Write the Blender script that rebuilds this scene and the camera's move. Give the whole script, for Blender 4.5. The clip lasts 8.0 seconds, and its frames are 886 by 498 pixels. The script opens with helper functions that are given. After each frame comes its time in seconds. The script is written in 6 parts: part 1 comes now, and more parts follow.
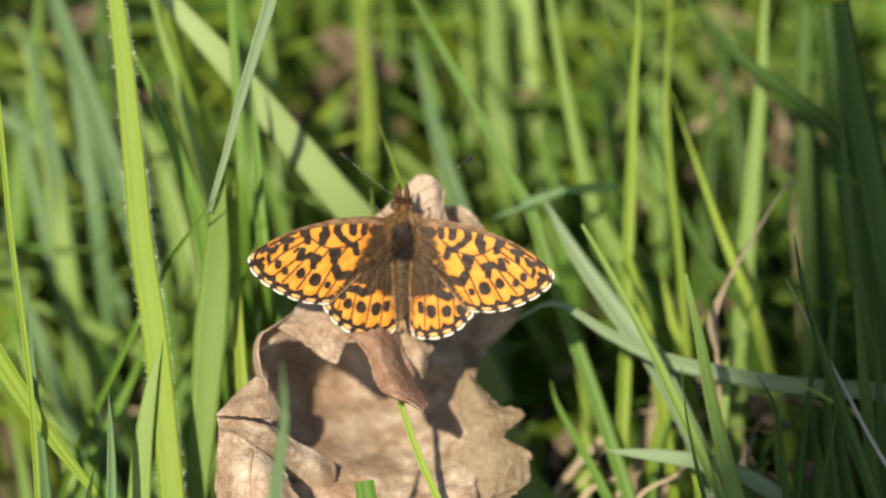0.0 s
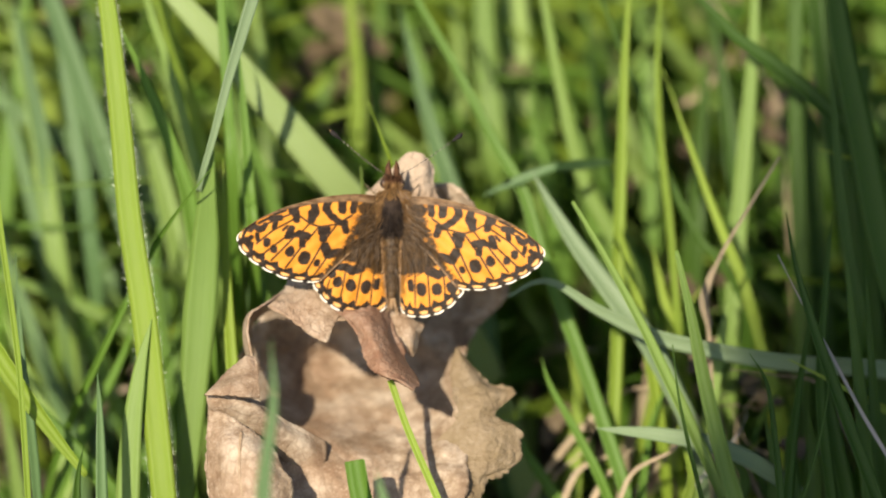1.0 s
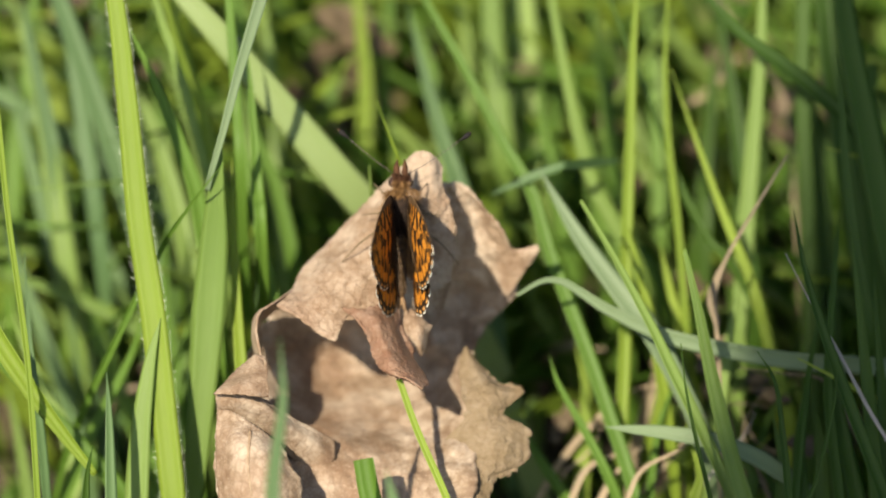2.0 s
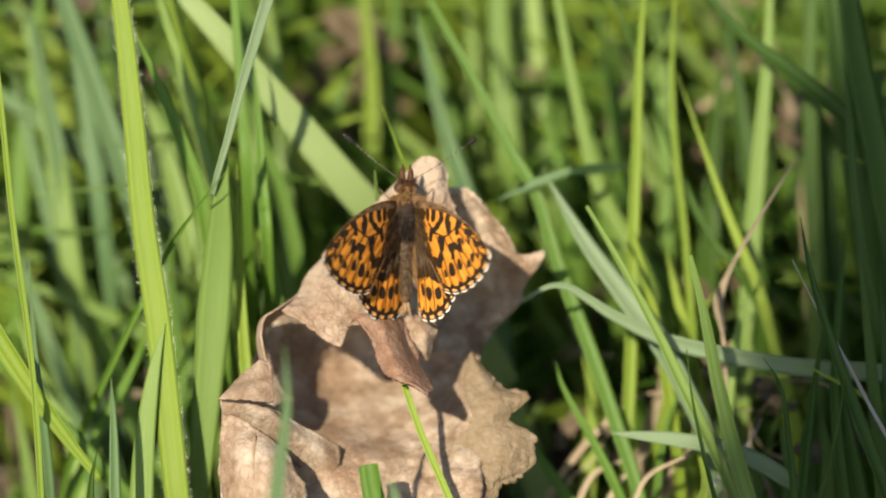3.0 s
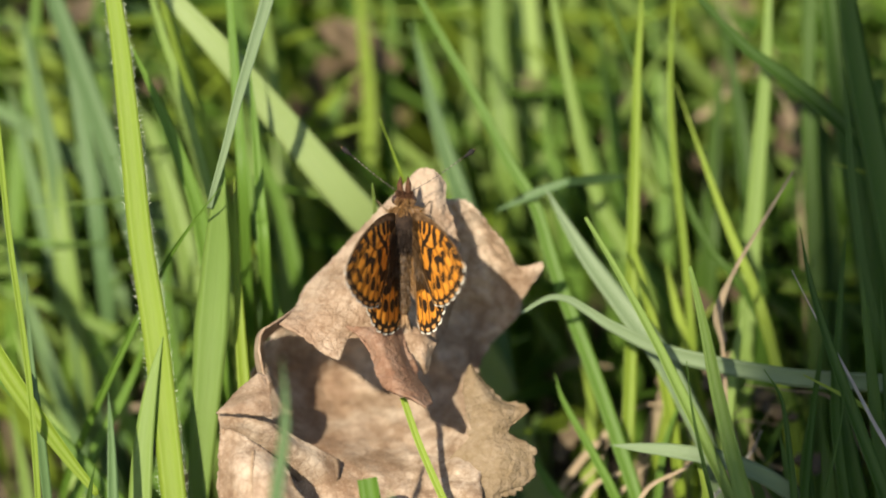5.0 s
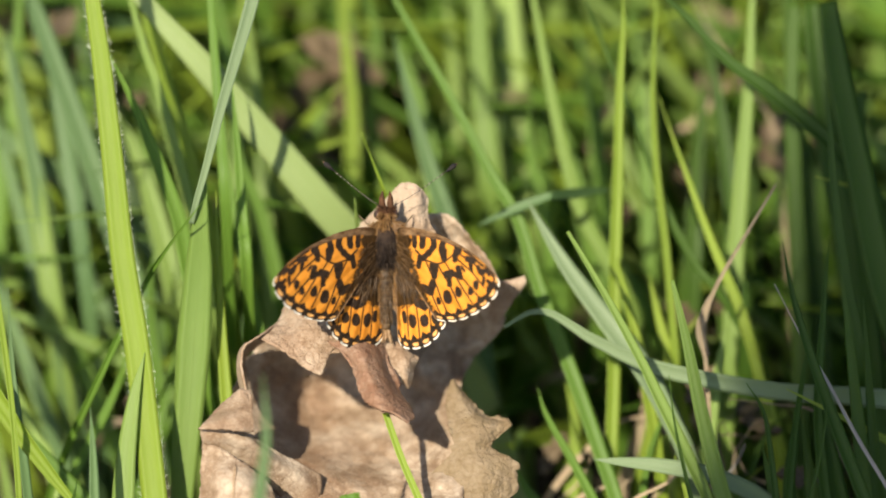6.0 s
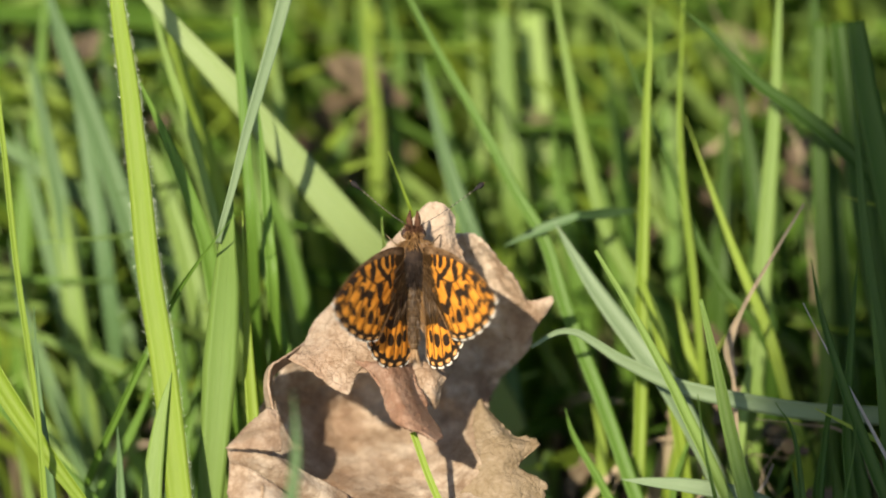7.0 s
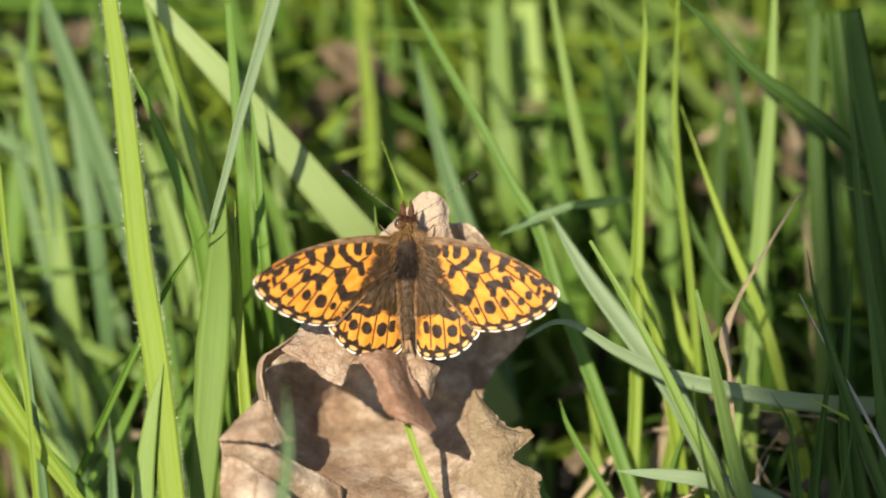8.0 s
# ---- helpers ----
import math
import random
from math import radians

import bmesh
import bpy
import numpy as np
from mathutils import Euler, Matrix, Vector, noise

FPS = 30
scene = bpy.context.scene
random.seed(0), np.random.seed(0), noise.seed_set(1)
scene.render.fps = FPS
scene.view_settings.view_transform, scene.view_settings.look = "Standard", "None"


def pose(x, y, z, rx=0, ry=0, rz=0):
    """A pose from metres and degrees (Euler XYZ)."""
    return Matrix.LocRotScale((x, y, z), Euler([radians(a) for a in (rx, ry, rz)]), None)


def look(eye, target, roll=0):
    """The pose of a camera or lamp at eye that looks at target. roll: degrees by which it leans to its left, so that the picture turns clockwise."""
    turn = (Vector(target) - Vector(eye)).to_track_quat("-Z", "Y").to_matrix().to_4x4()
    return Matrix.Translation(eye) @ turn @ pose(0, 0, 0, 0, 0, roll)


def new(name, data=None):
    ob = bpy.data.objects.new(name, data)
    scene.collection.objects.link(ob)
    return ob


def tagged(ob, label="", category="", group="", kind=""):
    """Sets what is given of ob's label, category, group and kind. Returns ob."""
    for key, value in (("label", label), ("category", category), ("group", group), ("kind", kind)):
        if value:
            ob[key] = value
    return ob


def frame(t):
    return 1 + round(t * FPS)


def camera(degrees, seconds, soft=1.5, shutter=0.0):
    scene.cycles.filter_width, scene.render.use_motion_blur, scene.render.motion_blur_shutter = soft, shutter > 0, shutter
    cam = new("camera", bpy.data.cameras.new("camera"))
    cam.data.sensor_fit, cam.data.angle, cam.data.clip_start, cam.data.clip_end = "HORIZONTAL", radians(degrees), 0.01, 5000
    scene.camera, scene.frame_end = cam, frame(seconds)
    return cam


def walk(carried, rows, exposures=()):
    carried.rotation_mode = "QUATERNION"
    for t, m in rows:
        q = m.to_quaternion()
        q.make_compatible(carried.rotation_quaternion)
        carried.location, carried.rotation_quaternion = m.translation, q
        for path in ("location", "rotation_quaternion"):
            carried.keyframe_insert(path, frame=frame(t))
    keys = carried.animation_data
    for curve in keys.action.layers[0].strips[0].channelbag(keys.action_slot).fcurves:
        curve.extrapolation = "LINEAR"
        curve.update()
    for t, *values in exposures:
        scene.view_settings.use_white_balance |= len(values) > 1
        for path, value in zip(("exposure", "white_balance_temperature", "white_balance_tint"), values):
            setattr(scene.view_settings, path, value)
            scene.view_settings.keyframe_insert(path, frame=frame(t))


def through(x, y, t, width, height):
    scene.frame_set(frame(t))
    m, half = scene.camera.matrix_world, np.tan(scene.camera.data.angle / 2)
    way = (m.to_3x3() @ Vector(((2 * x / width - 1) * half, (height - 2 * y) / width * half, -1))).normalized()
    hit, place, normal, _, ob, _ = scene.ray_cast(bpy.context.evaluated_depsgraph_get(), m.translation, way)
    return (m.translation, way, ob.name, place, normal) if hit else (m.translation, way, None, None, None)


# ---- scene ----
cam = camera(9.95, 8.0, soft=1.9, shutter=0.1)
# a long lens at a moderate stop, focused on the insect's body
cam.data.dof.use_dof = True
cam.data.dof.focus_distance = 0.594
cam.data.dof.aperture_fstop = 10.8
PATH = [
    (0, (-0.00115, -0.46628, 0.44131), (0.00050, -0.00286, 0.06024), 0.350),
    (0.2, (-0.00121, -0.46633, 0.44071), (0.00070, -0.00274, 0.05974), 0.345),
    (0.3, (-0.00125, -0.46636, 0.44040), (0.00098, -0.00251, 0.05956), 0.342),
    (0.5, (-0.00131, -0.46641, 0.43980), (0.00112, -0.00282, 0.05893), 0.337),
    (0.7, (-0.00097, -0.46493, 0.44024), (0.00138, -0.00265, 0.05769), 0.284),
    (0.8, (-0.00081, -0.46419, 0.44046), (0.00125, -0.00234, 0.05704), 0.258),
    (1, (-0.00047, -0.46271, 0.44090), (0.00168, -0.00221, 0.05630), 0.205),
    (1.2, (-0.00084, -0.46302, 0.44129), (0.00138, -0.00274, 0.05656), 0.170),
    (1.3, (-0.00102, -0.46317, 0.44148), (0.00145, -0.00316, 0.05657), 0.152),
    (1.5, (-0.00139, -0.46348, 0.44187), (0.00058, -0.00317, 0.05704), 0.117),
    (1.7, (-0.00139, -0.46348, 0.44187), (0.00087, -0.00331, 0.05687), 0.122),
    (2.8, (0.00008, -0.46242, 0.44045), (-0.00012, -0.00149, 0.05636), 0.071),
    (3, (0.00008, -0.46242, 0.44045), (0.00004, -0.00149, 0.05636), 0.061),
    (3.1, (0.00006, -0.46186, 0.44050), (0.00010, -0.00103, 0.05658), 0.049),
    (3.2, (0.00005, -0.46129, 0.44054), (-0.00001, -0.00051, 0.05631), 0.037),
    (3.5, (0.00000, -0.45960, 0.44068), (0.00000, 0.00000, 0.05500), 0.000),
    (3.8, (-0.00024, -0.46118, 0.43788), (0.00062, 0.00123, 0.05553), 0.011),
    (4, (-0.00040, -0.46223, 0.43602), (0.00057, 0.00115, 0.05489), 0.019),
    (4.2, (-0.00044, -0.46120, 0.43763), (0.00060, 0.00109, 0.05509), 0.000),
    (4.5, (-0.00050, -0.45966, 0.44004), (0.00094, 0.00117, 0.05584), -0.028),
    (4.7, (-0.00050, -0.45966, 0.44004), (0.00045, 0.00125, 0.05593), -0.071),
    (5.8, (0.00217, -0.45743, 0.44151), (0.00198, 0.00187, 0.05547), -0.353),
    (6, (0.00217, -0.45743, 0.44151), (0.00235, 0.00294, 0.05675), -0.321),
    (6.2, (0.00122, -0.45790, 0.44111), (0.00175, 0.00385, 0.05801), -0.332),
    (6.3, (0.00075, -0.45814, 0.44090), (0.00128, 0.00427, 0.05877), -0.338),
    (6.5, (-0.00020, -0.45861, 0.44050), (0.00007, 0.00466, 0.05924), -0.349),
    (6.7, (-0.00091, -0.45881, 0.43900), (0.00038, 0.00510, 0.05828), -0.330),
    (6.8, (-0.00126, -0.45891, 0.43824), (-0.00054, 0.00511, 0.05750), -0.320),
    (7, (-0.00197, -0.45911, 0.43674), (-0.00085, 0.00577, 0.05743), -0.301),
    (7.2, (-0.00172, -0.45920, 0.43704), (-0.00072, 0.00487, 0.05674), -0.343),
    (7.3, (-0.00160, -0.45924, 0.43719), (-0.00012, 0.00479, 0.05692), -0.365),
    (7.5, (-0.00135, -0.45933, 0.43749), (-0.00064, 0.00494, 0.05744), -0.407),
    (7.7, (-0.00125, -0.45767, 0.43676), (0.00016, 0.00526, 0.05640), -0.387),
    (7.8, (-0.00121, -0.45684, 0.43640), (0.00026, 0.00579, 0.05550), -0.378),
    (8, (-0.00111, -0.45518, 0.43567), (-0.00011, 0.00789, 0.05416), -0.358),
]
walk(cam, [(t, look(eye, target, roll)) for t, eye, target, roll in PATH], exposures=((0.0, 0.97, 7100, 10), (4.5, 0.96, 7100, 10), (6.0, 1.01, 7100, 10), (8.0, 1.04, 7100, 10)))

# ---- light: a spring sun from over the left shoulder, and a clear sky ----
SUN_WAY = Vector((0.32, 0.605, -0.834)).normalized()
sun = new("sun", bpy.data.lights.new("sun", "SUN"))
sun.data.energy, sun.data.angle, sun.data.color = 4.6, radians(0.53), (1.0, 0.94, 0.84)
sun.matrix_world = look((0, 0, 3), Vector((0, 0, 3)) + SUN_WAY)
world = bpy.data.worlds.new("sky")
world.use_nodes = True
scene.world = world
sky = world.node_tree.nodes.new("ShaderNodeTexSky")
sky.sky_type, sky.sun_disc = "NISHITA", False
sky.sun_elevation = math.asin(-SUN_WAY.z)
sky.sun_rotation = math.atan2(-SUN_WAY.x, -SUN_WAY.y)
backing = world.node_tree.nodes["Background"]
backing.inputs["Strength"].default_value = 0.10
world.node_tree.links.new(sky.outputs["Color"], backing.inputs["Color"])

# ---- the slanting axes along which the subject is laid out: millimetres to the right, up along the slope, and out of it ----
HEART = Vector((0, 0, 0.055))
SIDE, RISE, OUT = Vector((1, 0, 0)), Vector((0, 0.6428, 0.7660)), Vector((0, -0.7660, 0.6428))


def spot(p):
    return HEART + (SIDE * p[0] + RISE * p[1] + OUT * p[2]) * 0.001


# ---- materials ----
class Nodes:
    """A small builder for node materials."""

    def __init__(self, name):
        self.material = bpy.data.materials.new(name)
        self.material.use_nodes = True
        self.tree = self.material.node_tree
        self.tree.nodes.clear()

    def add(self, kind, inputs=None, **settings):
        node = self.tree.nodes.new("ShaderNode" + kind)
        if "operation" in settings:
            node.operation = settings["operation"]
        if "data_type" in settings:
            node.data_type, node.blend_type = settings["data_type"], settings["blend_type"]
        if "feature" in settings:
            node.feature = settings["feature"]
        if "attribute_name" in settings:
            node.attribute_name = settings["attribute_name"]
        for key, value in (inputs or {}).items():
            if isinstance(value, bpy.types.NodeSocket):
                self.tree.links.new(value, node.inputs[key])
            else:
                node.inputs[key].default_value = value
        return node

    def noise(self, scale, detail=4.0, rough=0.6, at=None, stretch=None):
        at = at or self.add("TexCoord").outputs["Object"]
        if stretch:
            at = self.add("Mapping", {"Vector": at, "Scale": stretch}).outputs["Vector"]
        return self.add("TexNoise", {"Vector": at, "Scale": scale, "Detail": detail, "Roughness": rough}).outputs["Fac"]

    def ramp(self, fac, *stops):
        node = self.add("ValToRGB", {"Fac": fac})
        for n, (at, color) in enumerate(stops):
            stop = node.color_ramp.elements[n] if n < 2 else node.color_ramp.elements.new(at)
            stop.position, stop.color = at, (*color, 1)
        return node.outputs["Color"]

    def mix(self, fac, a, b, how="MIX"):
        node = self.add("Mix", data_type="RGBA", blend_type=how)
        for at, value in ((0, fac), (6, a), (7, b)):
            if isinstance(value, bpy.types.NodeSocket):
                self.tree.links.new(value, node.inputs[at])
            else:
                node.inputs[at].default_value = value if at == 0 else (*value, 1)
        return node.outputs[2]

    def math(self, how, a, b=0.0, c=0.0):
        node = self.add("Math", operation=how)
        for at, value in enumerate((a, b, c)):
            if isinstance(value, bpy.types.NodeSocket):
                self.tree.links.new(value, node.inputs[at])
            else:
                node.inputs[at].default_value = value
        return node.outputs[0]

    def bump(self, height, strength, distance):
        return self.add("Bump", {"Height": height, "Strength": strength, "Distance": distance}).outputs["Normal"]

    def finish(self, color, rough=0.5, normal=None, through=None, share=0.0, specular=0.5):
        inputs = {"Base Color": color if isinstance(color, bpy.types.NodeSocket) else (*color, 1), "Roughness": rough, "Specular IOR Level": specular}
        if normal:
            inputs["Normal"] = normal
        shader = self.add("BsdfPrincipled", inputs).outputs[0]
        if through is not None:
            thin = {"Color": through if isinstance(through, bpy.types.NodeSocket) else (*through, 1)}
            if normal:
                thin["Normal"] = normal
            back = self.add("BsdfTranslucent", thin).outputs[0]
            shader = self.add("MixShader", {0: share, 1: shader, 2: back}).outputs[0]
        out = self.add("OutputMaterial")
        self.tree.links.new(shader, out.inputs["Surface"])
        return self.material


def grass_material(name, low, high, glow, share=0.45, rough=0.5):
    n = Nodes(name)
    uv = n.add("UVMap").outputs["UV"]
    rib = n.noise(1.0, 3, 0.6, uv, (14.0, 0.25, 1.0))
    fine = n.noise(1.0, 4, 0.7, uv, (45.0, 0.9, 1.0))
    blotch = n.noise(60.0, 3, 0.55)
    each = n.add("ObjectInfo").outputs["Random"]
    island = n.add("NewGeometry").outputs["Random Per Island"]
    own = n.math("FRACT", n.math("ADD", each, island))
    tone = n.math("ADD", n.math("MULTIPLY", rib, 0.30), n.math("ADD", n.math("MULTIPLY", blotch, 0.40), n.math("MULTIPLY", own, 0.35)))
    color = n.ramp(tone, (0.25, low), (0.8, high))
    color = n.mix(n.math("MULTIPLY", fine, 0.25), color, tuple(c * 1.5 for c in high))
    thin = n.mix(n.math("MULTIPLY", rib, 0.5), glow, tuple(c * 0.6 for c in glow))
    height = n.math("ADD", rib, n.math("MULTIPLY", fine, 0.5))
    return n.finish(color, rough, n.bump(height, 0.2, 0.00015), thin, share, 0.28)


def straw_material(name, low, high):
    n = Nodes(name)
    uv = n.add("UVMap").outputs["UV"]
    rib = n.noise(1.0, 4, 0.7, uv, (22.0, 0.35, 1.0))
    color = n.mix(n.math("MULTIPLY", n.noise(120.0, 4), 0.5), n.ramp(rib, (0.3, low), (0.75, high)), low)
    return n.finish(color, 0.6, n.bump(rib, 0.5, 0.0003), high, 0.2, 0.3)


GRASS = {
    "lime": grass_material("fresh_yellow_green_grass", (0.13, 0.205, 0.02), (0.25, 0.335, 0.045), (0.40, 0.54, 0.05)),
    "green": grass_material("mid_green_grass", (0.07, 0.145, 0.018), (0.13, 0.235, 0.035), (0.24, 0.42, 0.035)),
    "pale": grass_material("pale_green_grass", (0.145, 0.235, 0.05), (0.25, 0.35, 0.09), (0.36, 0.51, 0.08), 0.38),
    "blue": grass_material("bluish_green_grass", (0.06, 0.12, 0.04), (0.115, 0.19, 0.07), (0.13, 0.27, 0.05), 0.32),
    "sage": grass_material("soft_yellow_green_grass", (0.10, 0.175, 0.03), (0.18, 0.265, 0.06), (0.28, 0.42, 0.06), 0.4),
    "grey": grass_material("bloomed_grey_green_grass", (0.10, 0.155, 0.075), (0.17, 0.23, 0.115), (0.18, 0.29, 0.08), 0.28),
    # dark green; on the right-hand blades this colour also stands in for shade
    "dark": grass_material("dark_and_shaded_green_grass", (0.03, 0.075, 0.008), (0.06, 0.12, 0.014), (0.12, 0.24, 0.015)),
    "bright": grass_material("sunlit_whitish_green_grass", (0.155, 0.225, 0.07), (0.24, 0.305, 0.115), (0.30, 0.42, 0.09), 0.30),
    "old": straw_material("weathered_straw", (0.20, 0.155, 0.09), (0.36, 0.29, 0.18)),
    "straw": straw_material("dry_straw", (0.30, 0.22, 0.13), (0.56, 0.46, 0.31)),
    "whitestraw": straw_material("bleached_straw", (0.36, 0.33, 0.28), (0.58, 0.55, 0.48)),
}


def dry_leaf_material(name="dry_oak_leaf", warm=0.0, tint=(0.18, 0.08, 0.04), relief=0.55, bleached=False):
    n = Nodes(name)
    at = n.add("TexCoord").outputs["Object"]
    bent = n.add("VectorMath", {0: at, 1: n.add("VectorMath", {0: n.add("TexNoise", {"Vector": at, "Scale": 300.0, "Detail": 3.0}).outputs["Color"], 1: (0.0016, 0.0016, 0.0016)}, operation="MULTIPLY").outputs[0]}, operation="ADD").outputs[0]
    net = n.add("TexVoronoi", {"Vector": bent, "Scale": 800.0}, feature="DISTANCE_TO_EDGE").outputs["Distance"]
    mottle = n.noise(170.0, 6, 0.68)
    patch = n.noise(55.0, 4, 0.55)
    blot = n.noise(620.0, 5, 0.65)
    grain = n.noise(2600.0, 3, 0.6)
    color = n.ramp(mottle, (0.36, (0.15, 0.092, 0.052)), (0.47, (0.31, 0.226, 0.148)), (0.60, (0.52, 0.42, 0.31)))
    color = n.mix(n.ramp(patch, (0.50, (0, 0, 0)), (0.66, (0.5, 0.5, 0.5))), color, (0.25, 0.135, 0.072))
    color = n.mix(n.ramp(blot, (0.50, (0, 0, 0)), (0.68, (0.6, 0.6, 0.6))), color, (0.15, 0.09, 0.05))
    color = n.mix(n.ramp(net, (0.0, (0.32, 0.32, 0.32)), (0.10, (0, 0, 0))), color, (0.13, 0.07, 0.036))
    color = n.mix(n.math("MULTIPLY", grain, 0.45), color, (0.20, 0.135, 0.085))
    speck = n.noise(3400.0, 3, 0.6)
    color = n.mix(n.ramp(speck, (0.56, (0, 0, 0)), (0.70, (0.35, 0.35, 0.35))), color, (0.55, 0.45, 0.33))
    if warm:
        streak = n.noise(700.0, 4, 0.7, at, (0.35, 1.6, 1.0))
        color = n.mix(n.math("MULTIPLY", n.math("ADD", streak, 0.5), warm), color, tint)
    if bleached:
        # the weathered tip has lost its colour
        up = n.add("VectorMath", {0: at, 1: tuple(RISE)}, operation="DOT_PRODUCT").outputs["Value"]
        worn = n.ramp(n.math("ADD", n.math("MULTIPLY", n.math("SUBTRACT", up, RISE.dot(HEART) + 0.0045), 160.0), n.math("MULTIPLY", mottle, 0.4)), (0.15, (0, 0, 0)), (0.8, (0.5, 0.5, 0.5)))
        color = n.mix(worn, color, (0.52, 0.42, 0.31))
    lift = n.math("ADD", n.math("MULTIPLY", blot, 2.0), n.math("ADD", n.math("MULTIPLY", n.math("MINIMUM", net, 0.12), 1.7), n.math("MULTIPLY", grain, 0.6)))
    return n.finish(color, 0.66, n.bump(lift, relief, 0.00034), (0.40, 0.22, 0.10), 0.14, 0.3)


LEAF = dry_leaf_material(relief=0.4)
LEAF_FLAP = dry_leaf_material("warm_brown_leaf_flap", 0.2, (0.24, 0.13, 0.065), 0.85, True)
LEAF_BACK = dry_leaf_material("reddish_leaf_underside", 0.6, (0.20, 0.085, 0.045), 0.8)
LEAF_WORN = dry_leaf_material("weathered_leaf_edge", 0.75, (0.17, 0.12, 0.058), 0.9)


def litter_material():
    n = Nodes("rotting_leaf")
    color = n.ramp(n.noise(220.0, 5, 0.65), (0.3, (0.05, 0.033, 0.015)), (0.7, (0.17, 0.12, 0.058)))
    return n.finish(color, 0.75, n.bump(n.noise(900.0, 4), 0.5, 0.0004))


LITTER = litter_material()


def soil_material():
    n = Nodes("soil_and_litter")
    big, fine = n.noise(45.0, 5), n.noise(400.0, 5, 0.7)
    color = n.ramp(big, (0.3, (0.022, 0.017, 0.009)), (0.5, (0.05, 0.036, 0.018)), (0.68, (0.045, 0.06, 0.014)))
    color = n.mix(n.ramp(fine, (0.5, (0, 0, 0)), (0.7, (0.6, 0.6, 0.6))), color, (0.12, 0.08, 0.045))
    away = n.add("VectorMath", {0: n.add("TexCoord").outputs["Object"]})
    away.operation = "LENGTH"
    sod = n.ramp(n.noise(9.0, 5, 0.7), (0.35, (0.035, 0.06, 0.012)), (0.65, (0.09, 0.14, 0.025)))
    color = n.mix(n.ramp(away.outputs["Value"], (0.45, (0, 0, 0)), (0.75, (1, 1, 1))), color, sod)
    return n.finish(color, 0.9, n.bump(n.math("ADD", big, fine), 0.8, 0.004))


SOIL = soil_material()


def wing_material():
    n = Nodes("butterfly_wing_scales")
    marks = n.add("SeparateColor", {"Color": n.add("Attribute", attribute_name="scale_pattern").outputs["Color"]})
    at = n.add("TexCoord").outputs["Object"]
    speck = n.noise(4200.0, 3, 0.7)
    blot = n.noise(420.0, 4, 0.6)
    orange = n.ramp(blot, (0.3, (0.46, 0.162, 0.016)), (0.7, (0.62, 0.262, 0.040)))
    color = n.mix(n.math("MULTIPLY", speck, 0.3), orange, (0.45, 0.14, 0.008))
    brown = n.ramp(n.noise(900.0, 4, 0.7, at, (2.6, 0.5, 1.0)), (0.36, (0.009, 0.005, 0.002)), (0.74, (0.078, 0.040, 0.012)))
    color = n.mix(marks.outputs["Green"], color, brown)
    black = n.ramp(speck, (0.3, (0.010, 0.007, 0.005)), (0.7, (0.032, 0.020, 0.012)))
    tint = n.add("SeparateColor", {"Color": n.add("Attribute", attribute_name="scale_tint").outputs["Color"]})
    color = n.mix(n.math("MULTIPLY", tint.outputs["Green"], 0.4), color, (0.66, 0.46, 0.22))
    color = n.mix(marks.outputs["Red"], color, black)
    dust = n.ramp(n.noise(1400.0, 3, 0.6, at, (0.4, 2.0, 1.0)), (0.35, (0.08, 0.038, 0.015)), (0.65, (0.27, 0.165, 0.085)))
    color = n.mix(tint.outputs["Red"], color, dust)
    color = n.mix(marks.outputs["Blue"], color, (0.60, 0.56, 0.46))
    relief = n.math("ADD", speck, n.math("MULTIPLY", marks.outputs["Red"], -0.4))
    return n.finish(color, 0.55, n.bump(relief, 0.25, 0.0001), color, 0.02, 0.12)


WING = wing_material()


def plain_material(name, low, high, scale, rough=0.5, specular=0.4, sheen=0.0, stretch=None):
    n = Nodes(name)
    grain = n.noise(scale, 4, 0.65, None, stretch)
    return n.finish(n.ramp(grain, (0.3, low), (0.7, high)), rough, n.bump(grain, 0.3, 0.0002), None, 0.0, specular)


FUR = plain_material("dark_brown_fur", (0.010, 0.007, 0.006), (0.034, 0.021, 0.013), 1500.0, 0.8, 0.12)
BACK_HAIR = plain_material("blackish_back_hair", (0.009, 0.007, 0.007), (0.034, 0.023, 0.015), 1500.0, 0.7, 0.08)
GOLD = plain_material("golden_brown_hair", (0.085, 0.04, 0.011), (0.22, 0.115, 0.034), 900.0, 0.5)
EYE = plain_material("dark_compound_eye", (0.02, 0.012, 0.01), (0.06, 0.03, 0.02), 3000.0, 0.2, 0.6)
PALP = plain_material("rusty_palp_hair", (0.035, 0.018, 0.010), (0.10, 0.045, 0.022), 1200.0, 0.8, 0.1)
TAIL = plain_material("tan_tail_hair", (0.16, 0.09, 0.04), (0.34, 0.21, 0.10), 1500.0, 0.6)
CLUB = plain_material("black_antenna_club", (0.007, 0.006, 0.006), (0.02, 0.017, 0.015), 2000.0, 0.75, 0.15)
TIPS = plain_material("brown_antenna_tip", (0.10, 0.05, 0.02), (0.20, 0.11, 0.05), 2000.0, 0.5)
VEIN = plain_material("dry_leaf_vein", (0.20, 0.125, 0.07), (0.40, 0.30, 0.19), 900.0, 0.6)
DOWN = plain_material("olive_brown_down", (0.022, 0.012, 0.004), (0.095, 0.05, 0.016), 1200.0, 0.6)
CREASE = plain_material("dark_leaf_crease", (0.07, 0.036, 0.016), (0.15, 0.085, 0.042), 900.0, 0.8)
HAIRS = plain_material("pale_blade_hairs", (0.42, 0.47, 0.30), (0.60, 0.64, 0.47), 900.0, 0.4)
